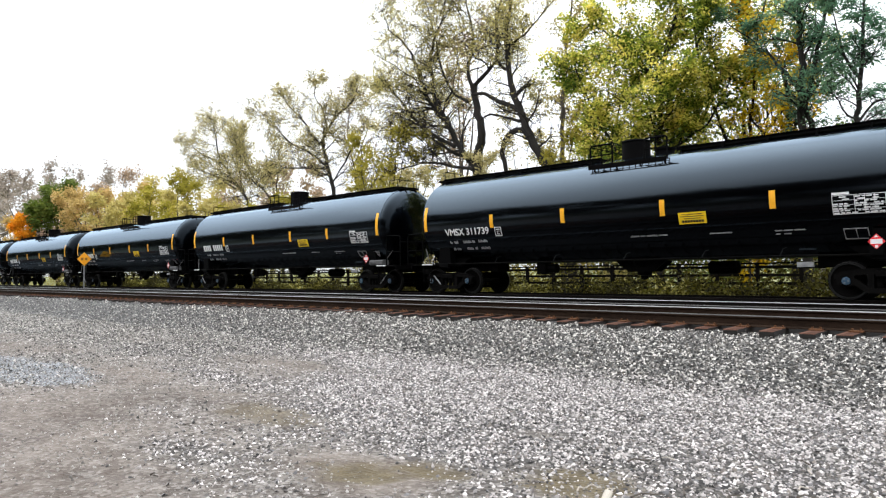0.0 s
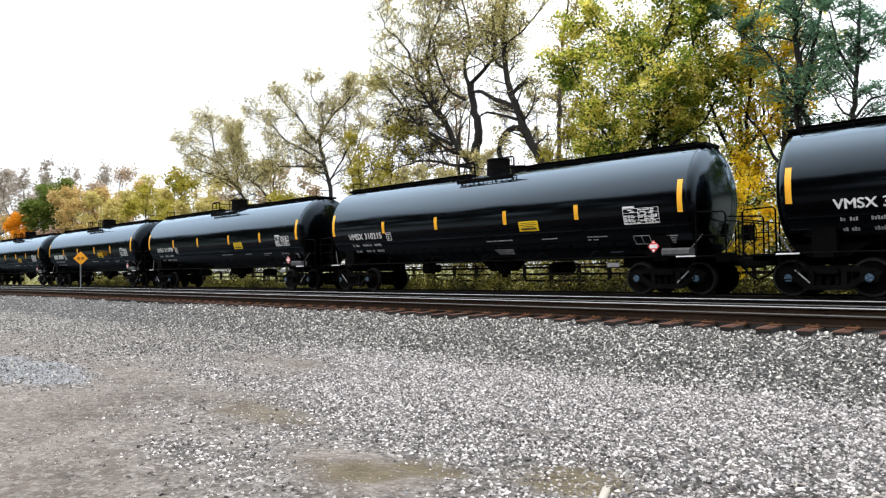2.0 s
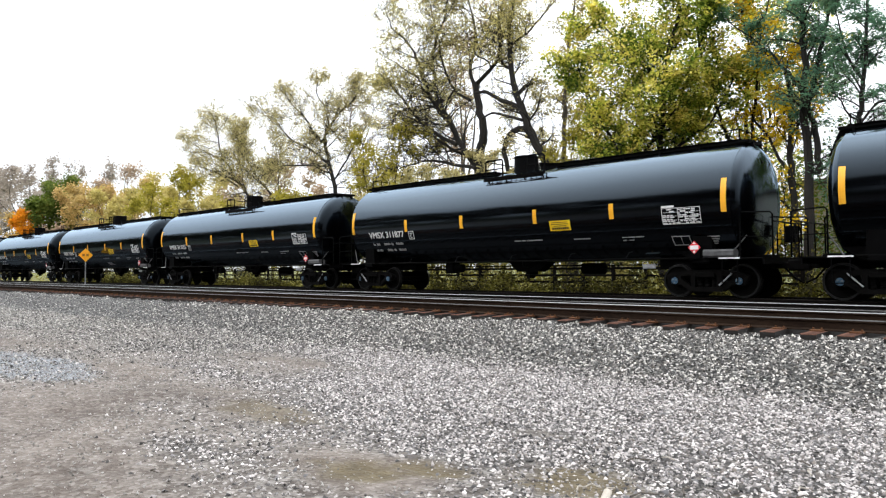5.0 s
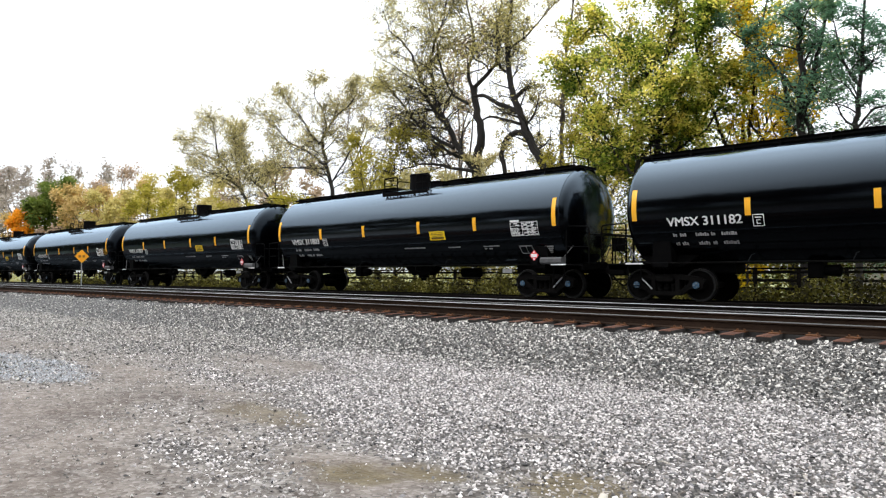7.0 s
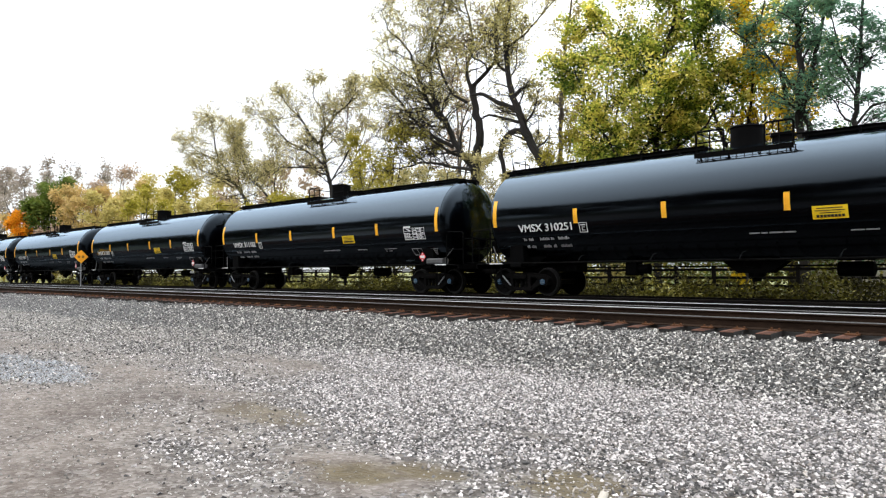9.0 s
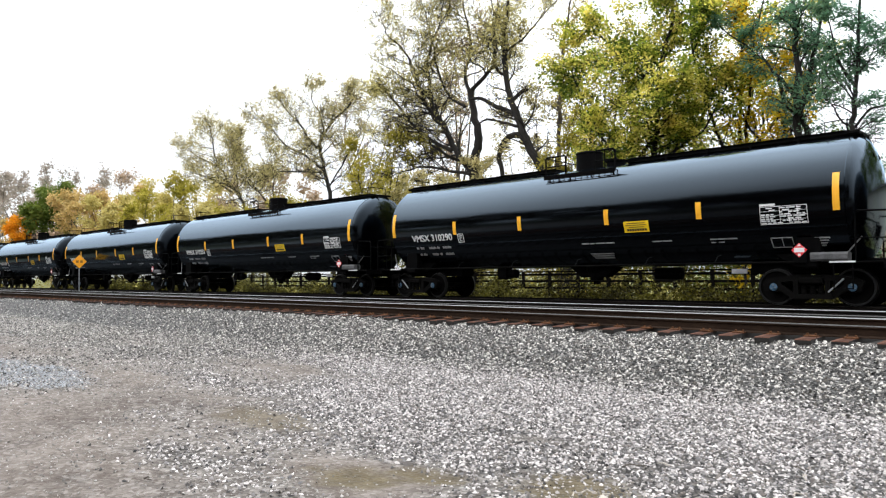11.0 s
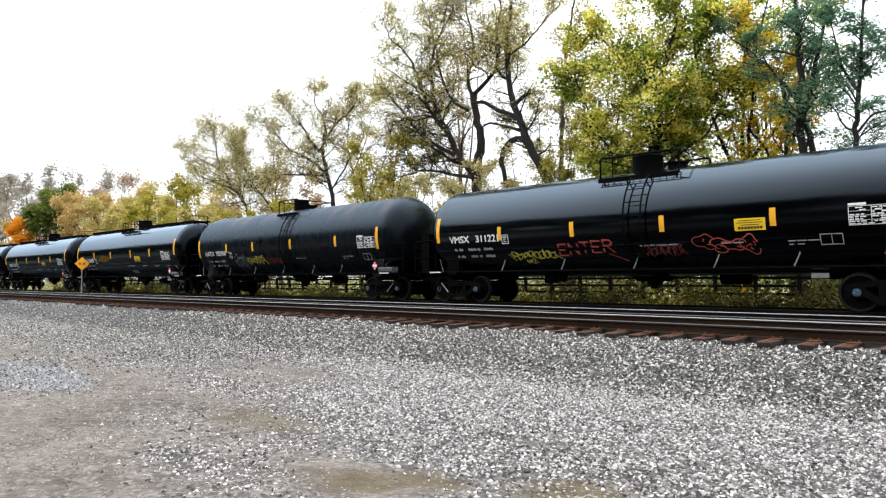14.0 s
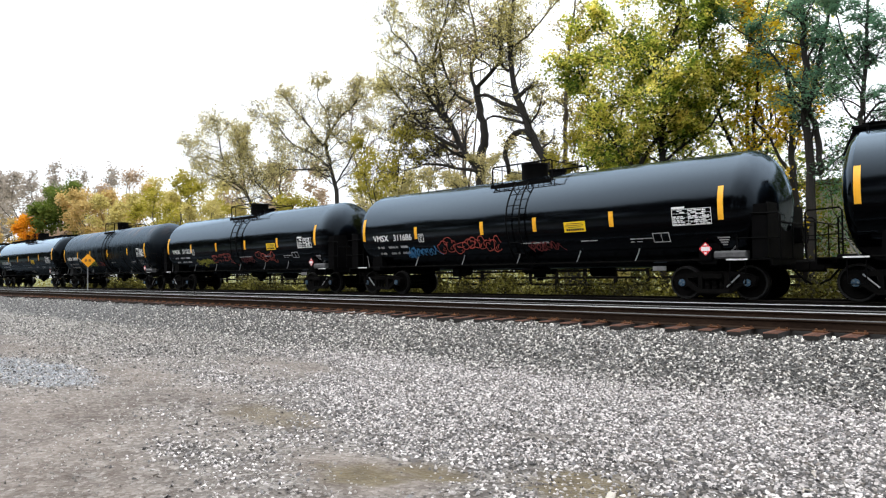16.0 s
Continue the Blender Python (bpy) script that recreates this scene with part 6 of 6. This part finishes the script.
# seed, x, y, height, stem radius, forks, leaf size, leaves on a sprig, material, name, label, bark, width
GROVE = [
    (37, -6.9, 28.9, 8.0, 0.07, 4, 0.15, 5, L_LOCUST, "sapling", "thin green sapling by the building", BARK, 0.14),
    (38, -9.9, 26.4, 5.6, 0.06, 4, 0.14, 5, L_GOLD, "sapling", "golden sapling behind the track", BARK, 0.22),
    (39, -15.5, 27.0, 5.5, 0.07, 5, 0.15, 5, L_PALE, "sapling", "pale yellow sapling behind the track", BARK, 0.25),
    (40, -33.7, 37.0, 20.0, 0.2, 3, 0.24, 6, L_TAN, "poplar", "narrow tree with withered tan leaves", BARKG, 0.08),
    (41, -32.6, 29.6, 11.6, 0.12, 7, 0.17, 9, L_MOSS, "small_willow", "low yellow-green willow bush", BARK, 0.22),
    (64, -24.6, 28.6, 8.8, 0.08, 6, 0.13, 9, L_OLIVE, "sapling", "muted green sapling under the willows", BARK, 0.26),
    (66, -22.2, 31.6, 13.0, 0.09, 5, 0.14, 8, L_OLIVE, "slender_tree", "thin olive tree behind the willows", BARK, 0.14),
    (67, -18.8, 30.0, 10.0, 0.07, 5, 0.14, 9, L_MOSS, "sapling", "yellow-green sapling between the trees", BARK, 0.2),
    (65, -29.0, 29.0, 8.2, 0.08, 6, 0.15, 6, L_OLIVE, "sapling", "olive sapling under the willows", BARK, 0.25),
    (58, -38.5, 33.0, 9.5, 0.14, 5, 0.2, 6, L_OLIVE, "small_willow", "low olive-green bush under tall trees", BARK, 0.24),
    (45, -49.0, 32.0, 9.0, 0.15, 6, 0.2, 7, L_MOSS, "small_willow", "low olive tree by the line", BARK, 0.3),
    (59, -60.0, 31.5, 9.5, 0.15, 6, 0.22, 8, L_PALE, "young_tree", "low pale yellow tree by the line", BARKG, 0.32),
    (46, -71.0, 33.0, 13.6, 0.18, 6, 0.26, 11, L_MOSS, "young_tree", "yellow-green tree in a thicket", BARKG, 0.3),
    (60, -79.0, 32.0, 11.5, 0.16, 6, 0.28, 11, L_PALE, "young_tree", "pale golden tree in a thicket", BARKG, 0.34),
    (47, -87.0, 32.0, 13.0, 0.18, 6, 0.3, 11, L_AMBER, "young_tree", "amber autumn tree in a thicket", BARKG, 0.32),
    (48, -93.0, 36.0, 17.0, 0.2, 4, 0.3, 5, L_TAN, "young_tree", "tan and pink-tinged autumn tree", BARKG, 0.13),
    (61, -92.0, 33.0, 12.5, 0.18, 6, 0.32, 10, L_AMBER, "young_tree", "amber and yellow tree in a thicket", BARKG, 0.3),
    (49, -99.0, 30.5, 14.6, 0.22, 7, 0.36, 18, L_GREEN, "oak", "round deep green tree", BARK, 0.17),
    (62, -95.5, 29.5, 8.0, 0.1, 5, 0.28, 7, L_TAN, "young_tree", "low greyish tree in the thicket", BARKG, 0.3),
    (50, -101.0, 27.2, 10.4, 0.12, 4, 0.26, 14, L_ORANGE, "maple", "small bright orange autumn maple", BARK, 0.11),
    (51, -116.0, 38.0, 20, 0.22, 6, 0.34, 5, L_HAZE, "young_tree", "bare-looking grey-brown tree far off", BARKG, 0.3),
    (52, -132.0, 36.0, 19.5, 0.25, 6, 0.42, 8, L_HAZE, "young_tree", "hazy grey-brown tree far off", BARKG, 0.34),
    (63, -120.0, 30.0, 11.0, 0.2, 6, 0.4, 10, L_AMBER, "young_tree", "low amber tree far off", BARKG, 0.36),
    (53, -150.0, 36.0, 20.5, 0.25, 6, 0.5, 9, L_HAZE, "young_tree", "hazy brown tree far off", BARKG, 0.36),
    (54, -190.0, 34.0, 23, 0.25, 6, 0.6, 10, L_TAN, "young_tree", "hazy tan tree far off", BARKG, 0.4),
    (55, -86.0, 42.0, 15, 0.2, 6, 0.34, 8, L_PALE, "young_tree", "pale tree in the second row", BARKG, 0.34),
    (56, -70.0, 44.0, 15, 0.2, 6, 0.34, 7, L_TAN, "young_tree", "tan tree in the second row", BARKG, 0.34),
]
for seed, x, y, h, r0, forks, size, leaves, mt, name, label, bark, wide in GROVE:
    grow(label, (x, y, LAND_B), crown_limbs(h, random.Random(seed).uniform(-0.8, 0.8), seed + 100, forks, r0, wide), mt, seed, name=name, bark=bark, shoots=36.0 / h if h > 9 else 5, twigs=5, sprigs=4,
         bend=0.16, rise=(0.1, 0.05, 0.0), leaf_size=size, leaves=leaves, slim=0.3 if mt is L_LOCUST else 0.6, tuft=size * 0.95, twig_r=0.012 + h * 0.0006, coarse=x < -65)

# woods behind the camera, seen only as a dark band in the gloss of the tanks
for j in range(27):
    x = -235 + 10.4 * j
    grow("dense dark tree across the lot", (x, (-17.0 if x > -55 else -11.0) - 3 * (j % 3), -0.6), crown_limbs(18.0 + 0.8 * (j % 3), 0.2, j, 6, 0.3, 0.32, 0.12), L_DARK, 200 + j,
         name="oak", shoots=2.2, twigs=2, sprigs=3, leaf_size=1.2, leaves=6, slim=0.8, tuft=0.9, twig_r=0.03, coarse=True, group="woods across the lot")


# unseen trees added past the building to darken the gloss of the tank heads
for j in range(9):
    grow("unseen tree added to darken the gloss of the tank heads", (3.5 + 9.5 * j, 46.0 - 2.4 * (j % 4) if j < 3 else 31.0 + 3 * (j % 2), LAND_B), crown_limbs(16.5 + (j % 3), 0.2, 60 + j, 6, 0.25, 0.3, 0.12), L_SHADEGREEN, 300 + j,
         name="oak", shoots=2.2, twigs=2, sprigs=3, leaf_size=1.0, leaves=6, slim=0.8, tuft=0.9, twig_r=0.03, coarse=True, group="woods past the building")


def weeds():
    rng = np.random.default_rng(8)
    n = 80000
    x, y = rng.uniform(-75, 6, n), 22.8 + np.abs(rng.normal(0, 1.5, n))
    hgt = 0.4 + 1.0 * (0.5 + 0.5 * ripple(x, y, 0.9, 2.2)) * (0.6 + 0.4 * ripple(x, y, 2.9, 0.4))
    z = land(x, y) + hgt * rng.random(n) ** 0.7 * 1.35
    tagged(new("weeds", leaf_mesh("weeds", np.stack([x, y, z], -1), 0.115, L_WEED, rng, 0.75)), "tangle of yellow-green and brown weeds", "weeds", kind="stuff")


weeds()


def thicket(x0, x1, y0, y1, tall, count, mat, seed, label):
    """Understorey between the trees: leaves in uneven drifts on thin stems."""
    rng = np.random.default_rng(seed)
    x, y = rng.uniform(x0, x1, count), rng.uniform(y0, y1, count)
    hgt = tall * (0.35 + 0.65 * np.clip(0.5 + 0.6 * ripple(x, y, 0.7, seed) + 0.3 * ripple(x, y, 2.1, seed + 1), 0, 1))
    z = land(x, y) + hgt * rng.random(count) ** 0.8
    tagged(new("thicket", leaf_mesh("thicket", np.stack([x, y, z], -1), 0.13, mat, rng, 0.65)), label, "bushes", kind="stuff")


thicket(-78, -4, 27.2, 31.0, 3.2, 34000, L_WEED, 61, "low tangle of olive and brown bushes behind the fence")
thicket(-30, -8.5, 28.0, 32.5, 6.2, 24000, L_BRUSH, 62, "olive and yellow autumn thicket under the trees")
thicket(-190, -76, 25.5, 30.0, 3.4, 16000, L_BRUSH, 64, "low olive thicket along the far line")
# fills the understorey with the same shade-darkened green
thicket(-19, -7.5, 29.5, 32.5, 7.6, 15000, L_SHADEGREEN, 63, "green and yellow thicket under the trees")


def fence():
    f = thing("fence", "dark weathered post and rail fence", "fence", at=(0, 26.4, 0))
    zb = float(land(np.array(0.0), np.array(26.4)))
    x = -80.0
    while x < 12:
        part("post", Shape().box(x - 0.06, x + 0.06, -0.06, 0.06, zb - 0.2, 0.95, 0.01), FENCEM, f)
        for z in (0.22, 0.52, 0.82):
            part("rail", Shape().box(x + 0.061, x + 1.439, -0.025, 0.025, z - 0.05, z + 0.05, 0.008), FENCEM, f)
        x += 1.5


fence()


def shed():
    b = thing("building", "low stained concrete building with a dark flat roof edge", "building", at=(0, 34, -0.9))
    s = Shape()
    s.box(-10.2, 14, 0, 0.3, 0, 5.4)
    part("wall", s, CONCRETE, b)
    part("wall", Shape().box(-10.2, -9.9, 0.3, 9, 0, 5.4), CONCRETE, b)
    part("wall", Shape().box(13.7, 14, 0.3, 9, 0, 5.4), CONCRETE, b)
    part("wall", Shape().box(-9.9, 13.7, 8.7, 9, 0, 5.4), CONCRETE, b)
    part("roof", Shape().box(-10.5, 14.3, -0.3, 9.3, 5.4, 5.62, 0.03), ROOFING, b)


shed()


def warning_sign():
    w = thing("track_sign", "yellow diamond track sign on a thin steel post", "sign", at=(-51.3, 17.45, 0))
    zb = float(land(np.array(-51.3), np.array(17.45)))
    part("post", Shape().box(-0.03, 0.03, -0.03, 0.03, zb - 0.2, 1.6, 0.01), GALV, w)
    s = Shape()
    h = 0.47
    s.add([(a, y, z) for a in (0.031, 0.045) for y, z in ((0, 1.98 - h), (h, 1.98), (0, 1.98 + h), (-h, 1.98))],
          [(3, 2, 1, 0), (4, 5, 6, 7), (0, 1, 5, 4), (1, 2, 6, 5), (2, 3, 7, 6), (3, 0, 4, 7)])
    d = part("diamond", s, SIGNYEL, w, "bright yellow diamond plate")
    t = Shape()
    for y0, y1 in ((-0.22, -0.06), (0.04, 0.2)):
        t.box(0.046, 0.052, y0, y1, 1.90, 2.06)
    part("marking", t, SIGNINK, d, "dark unreadable characters")


warning_sign()


def debris():
    rng = random.Random(4)
    s = Shape()
    s.box(-0.08, 0.08, -0.028, 0.028, 0, 0.035, 0.008)
    stake = new("wood_block", s.mesh("wood_block", SPLINTER))
    stake.location, stake.rotation_euler = (-2.62, 4.32, float(land(np.array(-2.62), np.array(4.32))) + 0.02), (0.1, -0.2, 1.9)
    tagged(stake, "bleached broken piece of wood on the gravel", "wood")
    for j, (x, y, ln) in enumerate([(-2.3, 4.9, 0.22), (-2.0, 5.0, 0.2), (-1.6, 5.3, 0.16), (-2.45, 4.6, 0.26), (-1.9, 6.2, 0.14), (-5.57, 2.42, 0.1), (-7.2, 3.5, 0.12), (-1.3, 5.7, 0.18), (-2.9, 5.3, 0.2)]
                                    + [(rng.uniform(-3.3, -0.9), rng.uniform(4.35, 6.6), rng.uniform(0.08, 0.2)) for q in range(14)]):
        t = Shape()
        t.tube([(-ln / 2, 0, 0), (-ln / 6, 0.02, 0.015), (ln / 5, -0.015, 0.01), (ln / 2, 0.01, 0)], 0.008, 5, r_end=0.004)
        o = new("twig", t.mesh("twig", SPLINTER if j > 8 else BARKG))
        o.location, o.rotation_euler = (x, y, float(land(np.array(x), np.array(y))) + 0.02), (0, 0, rng.uniform(0, 3.1))
        tagged(o, "bleached splinter of wood on the gravel" if j > 8 else "dry fallen twig on the gravel", "twig", "twigs on the lot")


debris()


def motions():
    """The train rolls away along the line; every wheelset turns as it rolls."""
    times = [0.5 * j for j in range(33)]
    for k, ob in train.items():
        walk(ob, [(t, pose(lead(t) + car_offset(k), Y_TRAIN, 0)) for t in times])
        for t in ob.children:
            if t.name.split(".")[0] == "truck":
                for w in t.children:
                    if w.name.split(".")[0] == "wheelset":
                        x, z = w.location.x, w.location.z
                        walk(w, [(j / FPS, pose(x, 0, z, 0, math.degrees((lead(j / FPS) - lead(0)) / WHEEL_R), 0)) for j in range(481)])


motions()
